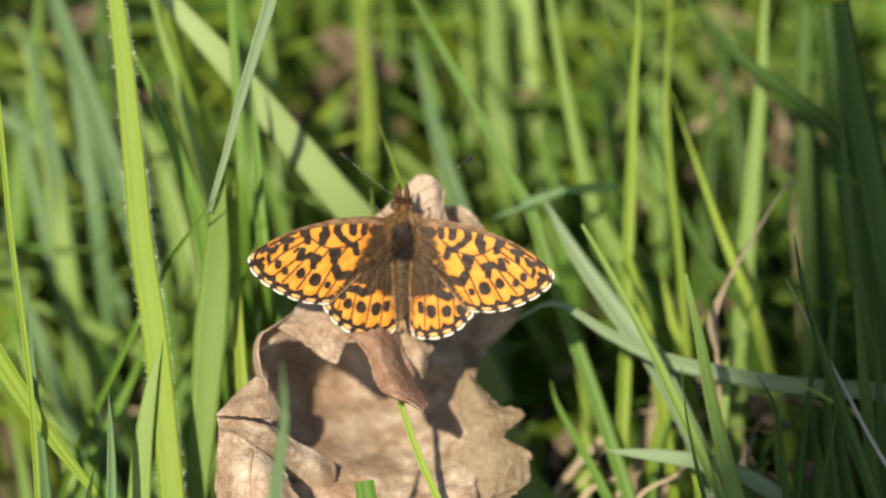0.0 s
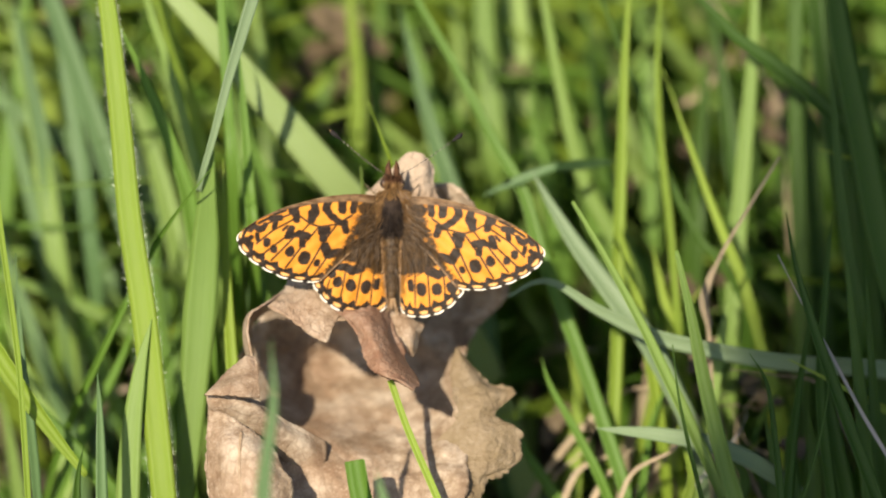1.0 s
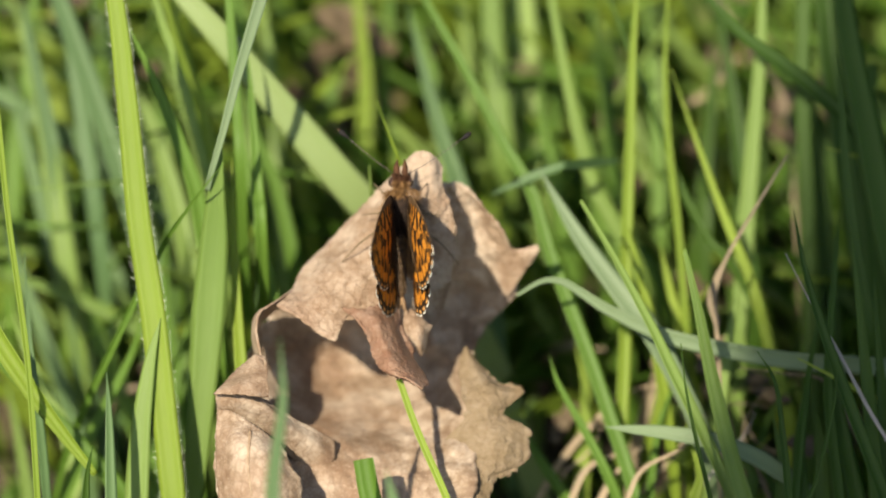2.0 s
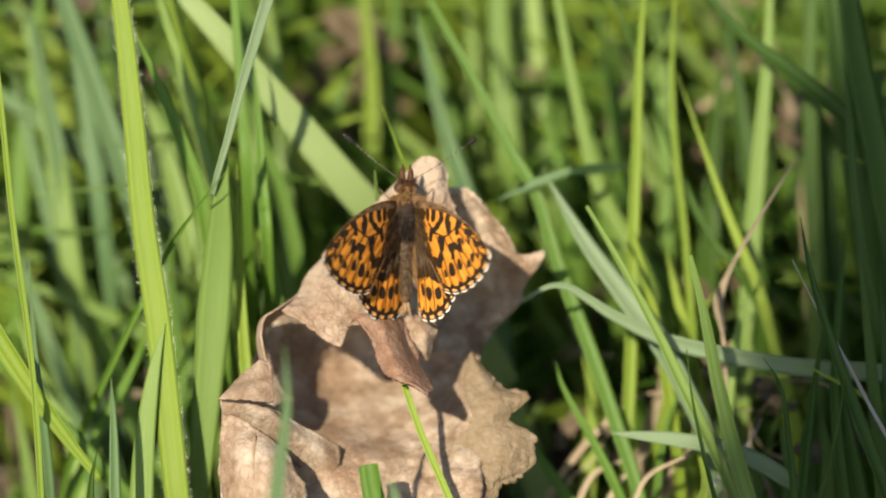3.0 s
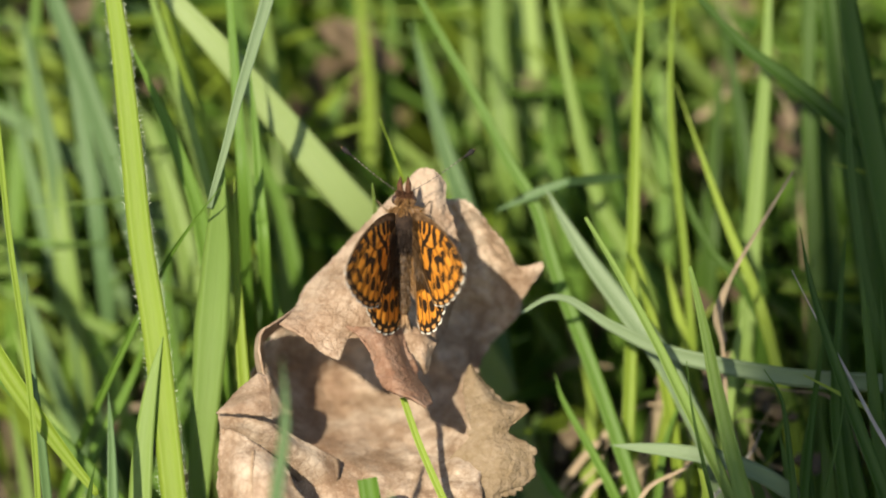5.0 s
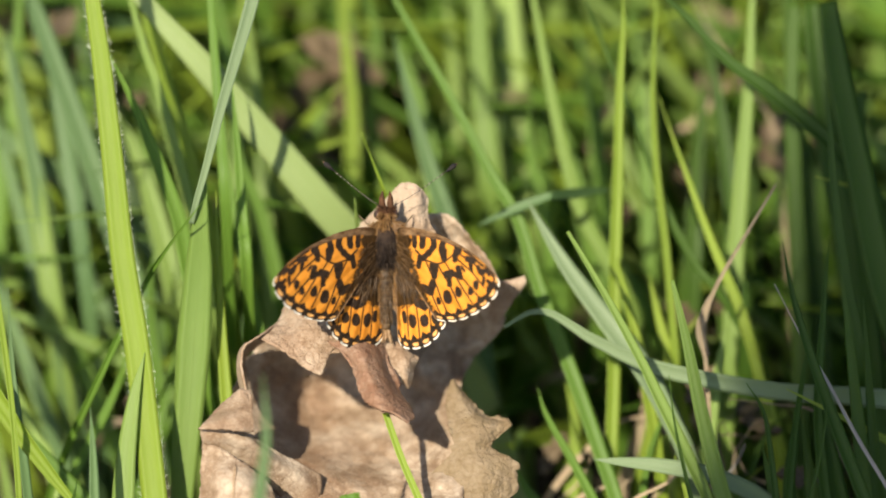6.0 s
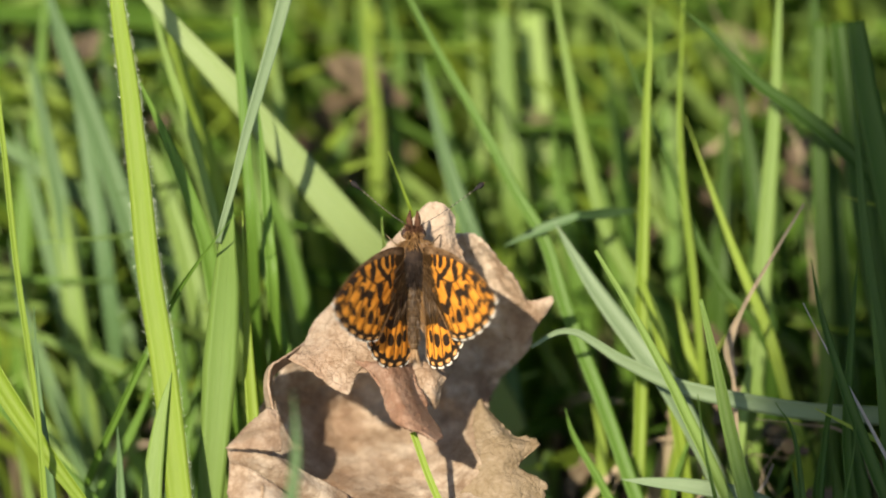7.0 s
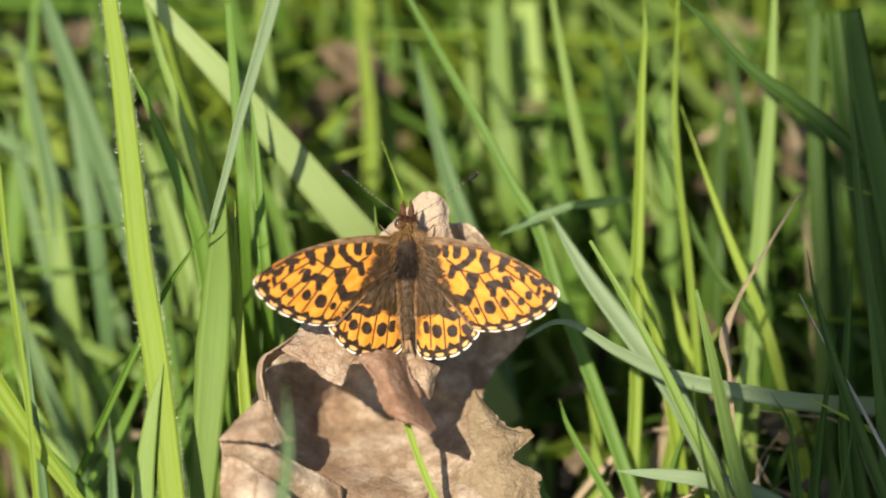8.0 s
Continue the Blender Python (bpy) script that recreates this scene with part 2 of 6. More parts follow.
BAND = plain_material("dull_abdomen_band", (0.08, 0.055, 0.03), (0.20, 0.145, 0.085), 2000.0, 0.7, 0.1)
SHAFT = plain_material("grey_brown_antenna", (0.02, 0.015, 0.011), (0.06, 0.045, 0.032), 1200.0, 0.6, 0.15)
RING = plain_material("white_antenna_ring", (0.22, 0.18, 0.14), (0.34, 0.29, 0.23), 2000.0, 0.5)


# ---- mesh helpers ----
def mesh_of(name, points, faces, material, smooth=True, uvs=None):
    mesh = bpy.data.meshes.new(name)
    mesh.from_pydata([tuple(p) for p in points], [], faces)
    mesh.materials.append(material)
    if smooth:
        mesh.polygons.foreach_set("use_smooth", [True] * len(mesh.polygons))
    if uvs is not None:
        layer = mesh.uv_layers.new(name="UVMap")
        table = np.array(uvs, dtype=np.float32)
        index = np.empty(len(mesh.loops), dtype=np.int32)
        mesh.loops.foreach_get("vertex_index", index)
        layer.data.foreach_set("uv", table[index].ravel())
    mesh.update()
    return mesh


def part(name, data, parent, label=""):
    ob = new(name, data)
    ob.parent = parent
    return tagged(ob, label) if label else ob


def curve_through(points, count):
    """Points on a Catmull-Rom line through the given ones, evenly in its parameter."""
    p = np.array(points, dtype=float)
    if len(p) == 2:
        p = np.array([p[0], (p[0] + p[1]) / 2, p[1]])
    ext = np.vstack([2 * p[0] - p[1], p, 2 * p[-1] - p[-2]])
    out = []
    for t in np.linspace(0, len(p) - 1, count):
        k = min(int(t), len(p) - 2)
        f = t - k
        a, b, c, d = ext[k], ext[k + 1], ext[k + 2], ext[k + 3]
        out.append(0.5 * (2 * b + (c - a) * f + (2 * a - 5 * b + 4 * c - d) * f * f + (3 * b - a - 3 * c + d) * f**3))
    return np.array(out)


def tube(points, radii, sides=8, count=None):
    """Vertices and faces of a round tube with closed ends; radii are spread along it."""
    line = curve_through(points, count or 4 * len(points))
    radius = np.interp(np.linspace(0, 1, len(line)), np.linspace(0, 1, len(radii)), radii)
    verts, faces = [], []
    side = np.array([0.31, 0.17, 0.93])
    for k, p in enumerate(line):
        way = line[min(k + 1, len(line) - 1)] - line[max(k - 1, 0)]
        way /= np.linalg.norm(way) + 1e-12
        a = np.cross(way, side)
        a /= np.linalg.norm(a) + 1e-12
        b = np.cross(way, a)
        for j in range(sides):
            w = 2 * math.pi * j / sides
            verts.append(p + radius[k] * (math.cos(w) * a + math.sin(w) * b))
    for k in range(len(line) - 1):
        for j in range(sides):
            faces.append((k * sides + j, k * sides + (j + 1) % sides, (k + 1) * sides + (j + 1) % sides, (k + 1) * sides + j))
    faces.append(tuple(range(sides))[::-1])
    faces.append(tuple((len(line) - 1) * sides + j for j in range(sides)))
    return verts, faces


def lathe(profile, sides=24, flat=1.0, wobble=0.0, seed=0):
    """A body of rings along y: profile rows of y, radius, drop; flat squeezes it in z."""
    verts, faces = [], []
    for k, (y, r, drop) in enumerate(profile):
        for j in range(sides):
            w = 2 * math.pi * j / sides
            rr = r * (1 + wobble * noise.noise(Vector((math.cos(w) * 2, math.sin(w) * 2, y * 900 + seed))))
            verts.append((rr * math.cos(w), y, rr * math.sin(w) * flat + drop))
    n = len(profile)
    for k in range(n - 1):
        for j in range(sides):
            faces.append((k * sides + j, (k + 1) * sides + j, (k + 1) * sides + (j + 1) % sides, k * sides + (j + 1) % sides))
    faces.append(tuple(range(sides)))
    faces.append(tuple((n - 1) * sides + j for j in range(sides))[::-1])
    return verts, faces


# ---- the ground ----
def ground():
    xs = np.concatenate([[-60, -12, -3, -1], np.linspace(-0.5, 0.5, 61), [1, 3, 12, 60]])
    ys = xs + 0.08
    points = []
    for y in ys:
        for x in xs:
            near = math.exp(-(x * x + y * y) * 4)
            lift = (noise.noise(Vector((x * 22, y * 22, 0))) * 0.006 + noise.noise(Vector((x * 70, y * 70, 3))) * 0.002) * near
            points.append((x, y, lift - 0.004))
    n = len(xs)
    faces = [(j * n + i, j * n + i + 1, (j + 1) * n + i + 1, (j + 1) * n + i) for j in range(n - 1) for i in range(n - 1)]
    return tagged(new("ground", mesh_of("ground", points, faces, SOIL)), "dark brown soil with moss and litter under the grass", "ground", kind="structure")


ground()


# ---- the withered leaf: coarse cages of its folds ----
FLAP_TOP = [
    [(-3.1, 10.5, -3), (-2.6, 10.8, -2.5), (-2.1, 11, -2.3), (-1.6, 11, -2), (-0.9, 10.8, -2), (-0.1, 10.3, -2.4)],
    [(-4.8, 8.7, -4), (-3.6, 9, -2.5), (-2.6, 9.2, -2), (-1.6, 9.4, -1.5), (-0.6, 9.4, -1.5), (0.4, 9.1, -3)],
    [(-7.3, 6.1, -5), (-5.6, 6.2, -3.5), (-3.9, 6.4, -2.5), (-2.3, 6.6, -1.8), (-0.6, 6.8, -1.5), (0.6, 7, -2.4)],
    [(-9.7, 3.8, -5.5), (-7, 4.1, -3), (-4.6, 4.2, -2), (-2.3, 4.4, -1.5), (0.1, 4.4, -2), (1.5, 4.4, -2.6)],
]
FLAP_LOW = [
    [(-13, 0.1, -5), (-9.6, 0.4, -2.5), (-6.6, 0.7, -1.5), (-3.6, 0.9, -1.3), (-0.6, 1.1, -2.5), (2.3, 1.4, -3.2)],
    [(-15.8, -2.6, -4), (-12.3, -2.9, -1), (-8.9, -2.9, -0.5), (-5.6, -2.6, -1.2), (-1.9, -2.6, -2.6), (1.8, -2.4, -4.5)],
    [(-16.9, -4.9, -2), (-13.9, -5.9, 0.5), (-10.9, -5.9, 0.5), (-7.6, -5.9, 0), (-4.3, -6.3, -1.5), (0.6, -7.6, -6)],
    [(-19.1, -7, 2), (-15, -9.7, 3), (-12.1, -11.5, 3.5), (-11.6, -9.3, 2), (-8.9, -9, 1.5), (-0.9, -9.9, -4)],
]
TONGUE = [
    [(-10.8, -7.9, 1.5), (-8.9, -7.6, 2.5), (-6.9, -7.5, 2), (-4.5, -7.9, -1)],
    [(-9.5, -8.8, 3), (-7.9, -8.5, 4.5), (-6.2, -8.7, 3.2), (-4.4, -9.3, -0.5)],
    [(-8.3, -10.5, 4.5), (-6.9, -10.4, 6.2), (-5.3, -10.5, 4.6), (-4.1, -11, 0.8)],
    [(-7.7, -12.5, 6), (-6, -12.4, 7.8), (-4.5, -12.5, 6), (-3.3, -12.5, 2.2)],
    [(-7, -14.1, 7.5), (-5.2, -14.2, 9.2), (-3.7, -14, 7.4), (-2.5, -14, 4)],
    [(-5.9, -15, 8.5), (-4.6, -15.3, 10.2), (-3, -15.3, 8.8), (-1.8, -15.2, 6)],
    [(-4.5, -15.4, 9), (-3.7, -15.6, 10.6), (-2.4, -16.1, 9.6), (-1.3, -16, 7.5)],
    [(-3.1, -15.9, 9.2), (-2.6, -16.3, 10.4), (-1.8, -16.6, 9.8), (-1, -16.4, 8.4)],
]
CORNER = [
    [(-23.2, -14.4, 6.5), (-22.1, -13.5, 6.5), (-21.2, -13.1, 7), (-20.4, -13.5, 7)],
    [(-24.2, -15.7, 8), (-22.6, -15.2, 8.5), (-21.1, -14.9, 9), (-19.9, -15, 9)],
    [(-25.2, -16.7, 9.5), (-23.2, -16.4, 10.5), (-21.2, -16.3, 10.5), (-19.7, -16.3, 10)],
    [(-26.1, -17.5, 10), (-23.5, -17.3, 11.2), (-21.4, -17.7, 11.5), (-19.8, -17.7, 10.5)],
]
TAB = [
    [(-4.6, -7.9, -1), (-2.6, -7.9, -1), (-0.3, -9.3, -2)],
    [(-4.1, -9.9, -0.5), (-2.3, -9.6, 0.3), (-0.7, -9.8, -0.8)],
    [(-3.1, -11.6, 0), (-2.1, -11.4, 0.5), (-1.3, -11, -1)],
    [(-2.1, -13.1, 0), (-1.9, -13.1, 0), (-1.6, -12.6, -0.5)],
]
CURL = [
    [(-17.1, -5.3, -1.5), (-18, -6.2, -3), (-17.8, -7, -6)],
    [(-19.3, -7, 2.5), (-20, -7.4, -1), (-19.8, -8.2, -7)],
    [(-20.9, -8, 4), (-21.6, -8.6, -1), (-21.1, -9.5, -8)],
    [(-21.2, -10.5, 4), (-21.9, -10.9, 0), (-21.2, -11.6, -8)],
    [(-20.7, -13.2, 4), (-21.5, -13.5, 0), (-20.9, -14.2, -7)],
    [(-20.2, -14.5, 4.5), (-21.4, -15.1, 2), (-21, -14.9, -5)],
]
BLADE_TOP = [
    [(-1.6, 6.8, -8), (1.1, 7.3, -7.5), (2.6, 7.3, -7), (3.6, 7, -7.2)],
    [(-3.7, 3.5, -12), (1.1, 4.8, -10), (4.1, 5.3, -8.5), (5.9, 4.1, -7.5)],
    [(-9.8, -1.3, -14), (-1.6, -0.6, -14), (5.1, 0.1, -11), (9, -0.5, -8)],
    [(-18.2, -6.4, -10), (-5.7, -6.1, -15), (3.8, -5.3, -15), (9.3, -6, -12)],
]
BLADE_LOW = [
    [(-21, -9.8, -9), (-9.8, -11.2, -17), (0.4, -11.5, -14), (5.5, -10.7, -14)],
    [(-22.8, -13.8, -7), (-12.5, -15.2, -16), (-1.6, -16.3, -12.5), (3.6, -15.3, -10)],
    [(-25.4, -17.1, -1), (-15.1, -20.1, -9), (-3, -20.8, -6.5), (5.1, -20.2, -3)],
    [(-26.2, -22.4, 5), (-16.2, -23.9, 1), (-4.3, -25.3, 0), (4.4, -24.6, 1)],
    [(-25.6, -28.9, 7), (-16.1, -29.7, 5), (-5.6, -30.4, 4), (4.4, -29.1, 4)],
    [(-22.6, -37.4, 8), (-14.7, -38.7, 8), (-5.5, -38.7, 8), (1.1, -36.9, 6)],
]
SPUR = [
    [(6.5, 2.1, -9.5), (6.8, -0.6, -10.5), (6.5, -4.7, -12.5)],
    [(8.1, 0.6, -9), (8.8, -1.6, -9), (8.5, -6, -11)],
    [(9.5, -0.7, -8), (10.2, -1.6, -8), (9.8, -4.3, -9.5)],
    [(12, -0.1, -7.5), (12.1, -0.7, -7), (11.5, -1.9, -8)],
]
LOBE = [
    [(3.2, -12.7, -5), (3.4, -12.3, -5), (3.6, -12.6, -5)],
    [(2.7, -14, -4.5), (3.8, -13.7, -3.8), (5.2, -14.4, -4.5)],
    [(2.7, -16.3, -3), (5, -16, -2.4), (7.3, -16.7, -3.2)],
    [(3.2, -18.4, -1.6), (6.4, -18.1, -1), (9.8, -17.7, -2)],
    [(3.5, -20.5, -1), (5.7, -20.3, -0.5), (7.9, -20, -1.5)],
    [(1.4, -23, -1.2), (6.4, -22.6, 0.5), (10.7, -22.1, -0.8)],
    [(0.1, -26.6, 0), (5.7, -25.9, 1.5), (10.8, -25.7, -0.6)],
    [(-1.9, -29.8, 2), (3.7, -28.5, 3), (7.3, -27.2, 1)],
    [(-2.6, -34.4, 4), (2.4, -32.3, 5), (5.7, -30.4, 3)],
]
HEM = [
    [(-25.9, -17.4, 9), (-25.6, -18.5, 8.5), (-25.8, -19.8, 7)],
    [(-23.9, -17, 9), (-22.9, -18.5, 9), (-23.3, -20.6, 7)],
    [(-20.9, -18, 8), (-19.6, -19.8, 8), (-20.7, -22.4, 6)],
    [(-17.8, -20, 5), (-16.5, -22.3, 5), (-18.1, -24.2, 4)],
    [(-12.2, -23.2, 1), (-12.2, -25.8, 2), (-14.9, -27.8, 2)],
]
FOOT = [
    [(-25.5, -19.3, 8), (-25.7, -23.5, 10), (-25.4, -28.7, 11), (-23.8, -35.9, 11)],
    [(-23.2, -20.1, 9.5), (-23.1, -24.1, 13), (-22.7, -28.6, 14), (-21.8, -35.8, 13)],
    [(-20.6, -21.7, 10.5), (-19.8, -24.7, 14), (-19.4, -28.5, 15), (-19.2, -35.8, 13)],
    [(-18.3, -23.4, 10), (-16.9, -26.1, 12), (-15.9, -28.7, 12), (-16.3, -35.9, 11)],
]


def sheet(cage, across, along, thick=0.22, crumple=0.5, ragged=0.5, seed=0):
    """A thin crumpled sheet drawn over a coarse cage of points along the slanting axes, in millimetres, with worn edges and real thickness."""
    rows = np.array([curve_through(row, across) for row in cage])
    grid = np.array([curve_through(rows[:, i], along) for i in range(across)]).transpose(1, 0, 2)
    mid = grid.mean((0, 1))
    for j in range(along):
        for i in range(across):
            edge = min(i, across - 1 - i, j, along - 1 - j)
            p = grid[j, i]
            q = Vector((p[0] * 0.16 + seed * 7.3, p[1] * 0.16, p[2] * 0.1))
            lift = noise.noise(q) * crumple + noise.noise(q * 3.1) * crumple * 0.45 + (0.5 - abs(noise.noise(q * 1.7 + Vector((5, 0, 0))))) * crumple * 0.5 + noise.noise(q * 8.0) * crumple * 0.2 - abs(noise.noise(q * 5.0 + Vector((2, 3, 1)))) * crumple * 0.45
            p[2] += lift
            if edge < 2:
                bite = noise.noise(Vector((p[0] * 0.4 + seed, p[1] * 0.4, 4))) + 0.6 * noise.noise(Vector((p[0] * 1.7, p[1] * 1.7, 9 + seed)))
                p[:2] += (mid - p)[:2] / (np.linalg.norm((mid - p)[:2]) + 1e-9) * ((bite - 0.25) * ragged * (1 - 0.5 * edge))
    du, dv = np.gradient(grid, axis=1), np.gradient(grid, axis=0)
    normal = np.cross(du, dv)
    normal /= np.linalg.norm(normal, axis=2, keepdims=True) + 1e-9
    top, low = grid + normal * thick / 2, grid - normal * thick / 2
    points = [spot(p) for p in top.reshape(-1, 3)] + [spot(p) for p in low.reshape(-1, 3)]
    m = across * along
    faces = []
    for j in range(along - 1):
        for i in range(across - 1):
            a, b, c, d = j * across + i, j * across + i + 1, (j + 1) * across + i + 1, (j + 1) * across + i
            faces += [(a, d, c, b), (a + m, b + m, c + m, d + m)]
    rim = [(0, i) for i in range(across)] + [(j, across - 1) for j in range(1, along)]
    rim += [(along - 1, i) for i in range(across - 2, -1, -1)] + [(j, 0) for j in range(along - 2, 0, -1)]
    rim = [j * across + i for j, i in rim]
    for a, b in zip(rim, rim[1:] + rim[:1]):
        faces.append((a, b, b + m, a + m))
    return points, faces, top


# main veins, as shares of the way across and down each lobe
VEINS = {
    "upper_flap": [[(0.62, 0.02), (0.58, 0.35), (0.55, 0.7), (0.62, 0.98)], [(0.57, 0.5), (0.4, 0.66), (0.22, 0.82), (0.08, 0.93)], [(0.56, 0.62), (0.45, 0.8), (0.38, 0.97)],
                   [(0.6, 0.3), (0.42, 0.42), (0.2, 0.52)], [(0.59, 0.4), (0.74, 0.52), (0.92, 0.58)], [(0.36, 0.7), (0.30, 0.84), (0.26, 0.95)], [(0.3, 0.47), (0.18, 0.6), (0.05, 0.68)]],
    "curled_tongue": [[(0.5, 0.02), (0.52, 0.5), (0.6, 0.97)], [(0.5, 0.3), (0.25, 0.55), (0.1, 0.7)]],
    "leaf_blade": [[(0.62, 0.3), (0.56, 0.6), (0.5, 0.98)], [(0.58, 0.5), (0.35, 0.62), (0.1, 0.7)], [(0.55, 0.62), (0.75, 0.7), (0.95, 0.78)], [(0.64, 0.25), (0.8, 0.3), (0.95, 0.36)], [(0.53, 0.72), (0.3, 0.8), (0.08, 0.86)]],
    "ragged_lobe": [[(0.1, 0.75), (0.5, 0.6), (0.92, 0.62)], [(0.15, 0.5), (0.5, 0.4), (0.9, 0.36)]],
    "lower_lobe": [[(0.1, 0.5), (0.5, 0.45), (0.95, 0.5)]],
}

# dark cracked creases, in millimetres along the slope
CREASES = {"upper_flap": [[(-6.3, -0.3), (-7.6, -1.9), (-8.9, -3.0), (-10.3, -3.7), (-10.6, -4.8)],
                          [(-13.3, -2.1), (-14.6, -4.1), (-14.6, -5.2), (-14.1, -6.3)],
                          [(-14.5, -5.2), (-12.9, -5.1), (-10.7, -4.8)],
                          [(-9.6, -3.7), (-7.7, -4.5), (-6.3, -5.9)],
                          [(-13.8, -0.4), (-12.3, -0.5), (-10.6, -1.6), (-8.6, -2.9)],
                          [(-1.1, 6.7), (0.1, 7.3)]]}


def dry_leaf():
    """One withered oak leaf, folded over: the broad blade, the flap on which the insect sits, and its curled lobes."""
    thing = new("dry_oak_leaf")
    for name, cage, across, along, crumple, ragged, seed in (
        ("leaf_blade", BLADE_TOP + BLADE_LOW, 80, 150, 1.25, 0.5, 1), ("upper_flap", FLAP_TOP + FLAP_LOW, 90, 110, 0.5, 0.35, 2),
        ("curled_tongue", TONGUE, 60, 100, 0.55, 0.75, 3), ("turned_corner", CORNER, 40, 40, 0.3, 0.4, 11), ("pointed_tab", TAB, 24, 34, 0.3, 0.3, 4),
        ("rolled_edge", CURL, 20, 60, 0.15, 0.25, 5), ("side_point", SPUR, 24, 36, 0.3, 0.3, 6),
        ("ragged_lobe", LOBE, 60, 130, 0.4, 1.3, 7), ("turned_hem", HEM, 24, 60, 0.22, 0.4, 8), ("lower_lobe", FOOT, 50, 50, 0.5, 0.4, 9),
    ):
        points, faces, top = sheet(cage, across, along, 0.25, crumple, ragged, seed)
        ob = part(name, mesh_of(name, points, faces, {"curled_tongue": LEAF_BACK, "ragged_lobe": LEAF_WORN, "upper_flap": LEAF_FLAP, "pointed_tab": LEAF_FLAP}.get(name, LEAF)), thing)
        for way in VEINS.get(name, ()):
            line = []
            for s, t in curve_through([(a, b) for a, b in way], 5 * len(way)):
                i, j = min(max(s, 0), 1) * (across - 1), min(max(t, 0), 1) * (along - 1)
                a, b = min(int(i), across - 2), min(int(j), along - 2)
                p = top[b, a] * (1 - i + a) * (1 - j + b) + top[b, a + 1] * (i - a) * (1 - j + b) + top[b + 1, a] * (1 - i + a) * (j - b) + top[b + 1, a + 1] * (i - a) * (j - b)
                line.append(np.array(spot(p)))
            part("vein", mesh_of("vein", *tube(line, [0.00022, 0.00016, 0.00007], 6, 3 * len(line)), VEIN), ob)
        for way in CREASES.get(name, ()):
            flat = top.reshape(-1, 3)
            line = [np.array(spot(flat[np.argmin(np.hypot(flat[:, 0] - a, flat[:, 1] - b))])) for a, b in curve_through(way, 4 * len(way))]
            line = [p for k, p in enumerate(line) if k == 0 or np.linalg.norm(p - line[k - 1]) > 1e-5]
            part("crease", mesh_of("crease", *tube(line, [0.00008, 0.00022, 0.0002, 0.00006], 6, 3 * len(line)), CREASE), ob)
    return tagged(thing, "withered pale brown oak leaf, crumpled and folded, propped in grass", "dry leaf")


dry_leaf()


# ---- the butterfly: millimetres along its own axes, x to its right, y to its head, z off its back ----
MARKS = {"fore": [], "hind": []}


def mark(wing, x1, y1, x2, y2, r):
    MARKS[wing].append((x1, y1, x2, y2, r))


mark("fore", 4.64, 1.23, 4.83, 0.32, 0.36)
mark("fore", 6.12, 1.20, 6.10, 0.40, 0.46)
mark("fore", 7.79, 1.25, 8.11, 0.47, 0.39)
mark("fore", 8.11, 0.40, 7.36, -0.44, 0.33)
mark("fore", 7.36, -0.44, 6.46, -1.10, 0.33)
mark("fore", 6.46, -1.10, 5.73, -1.29, 0.33)
mark("fore", 5.73, -1.29, 5.58, -2.03, 0.39)
mark("fore", 9.50, 0.70, 9.28, -0.11, 0.39)
mark("fore", 9.28, -0.11, 9.80, -1.01, 0.39)
mark("fore", 9.88, -0.14, 9.81, -1.08, 0.30)
mark("fore", 11.84, 0.66, 12.01, 0.07, 0.53)
mark("fore", 11.69, -0.15, 11.54, -0.96, 0.39)
mark("fore", 7.93, -2.14, 8.47, -2.23, 0.49)
mark("fore", 8.28, -2.38, 8.26, -3.11, 0.43)
mark("fore", 10.19, -2.91, 11.11, -2.65, 0.39)
mark("fore", 10.80, -3.14, 10.72, -3.94, 0.33)
mark("fore", 11.11, -2.72, 12.06, -2.92, 0.30)
mark("fore", 12.08, -2.12, 12.47, -3.02, 0.36)
mark("fore", 7.98, -4.06, 7.56, -4.96, 0.49)
mark("fore", 7.56, -4.96, 6.27, -4.71, 0.43)
mark("fore", 13.47, -0.89, 14.48, -1.02, 0.33)
mark("fore", 13.96, -1.19, 14.15, -2.04, 0.26)
mark("fore", 15.90, -2.39, 16.35, -2.09, 0.30)
mark("fore", 16.70, -2.27, 16.91, -2.52, 0.20)
mark("fore", 10.34, -5.43, 10.41, -5.56, 0.69)
mark("fore", 12.10, -4.71, 12.18, -4.90, 0.49)
mark("fore", 14.09, -4.51, 14.04, -4.71, 0.36)
mark("fore", 14.92, -3.72, 14.93, -3.98, 0.39)
mark("fore", 8.76, -5.94, 8.84, -6.13, 0.30)
mark("fore", 15.83, -5.58, 16.15, -5.30, 0.23)
mark("fore", 16.76, -3.26, 16.97, -3.51, 0.20)
mark("fore", 6.68, -1.36, 8.22, -3.58, 0.08)
mark("fore", 8.22, -3.58, 10.19, -7.37, 0.08)
mark("fore", 8.77, -1.68, 10.72, -4.07, 0.08)
mark("fore", 10.72, -4.07, 12.56, -6.74, 0.08)
mark("fore", 6.68, -1.36, 8.78, -1.75, 0.08)
mark("fore", 8.78, -1.75, 9.96, -1.40, 0.08)
mark("fore", 9.96, -1.40, 11.37, -0.44, 0.08)
mark("fore", 11.88, -3.26, 14.32, -5.95, 0.08)
mark("fore", 12.46, -2.89, 15.83, -5.65, 0.08)
mark("fore", 11.88, -1.00, 14.30, -2.43, 0.08)
mark("fore", 14.30, -2.43, 16.14, -4.03, 0.08)
mark("fore", 12.38, -0.44, 14.92, -1.59, 0.08)
mark("fore", 14.92, -1.59, 17.19, -2.63, 0.08)
mark("fore", 4.94, -0.28, 6.33, -1.11, 0.09)
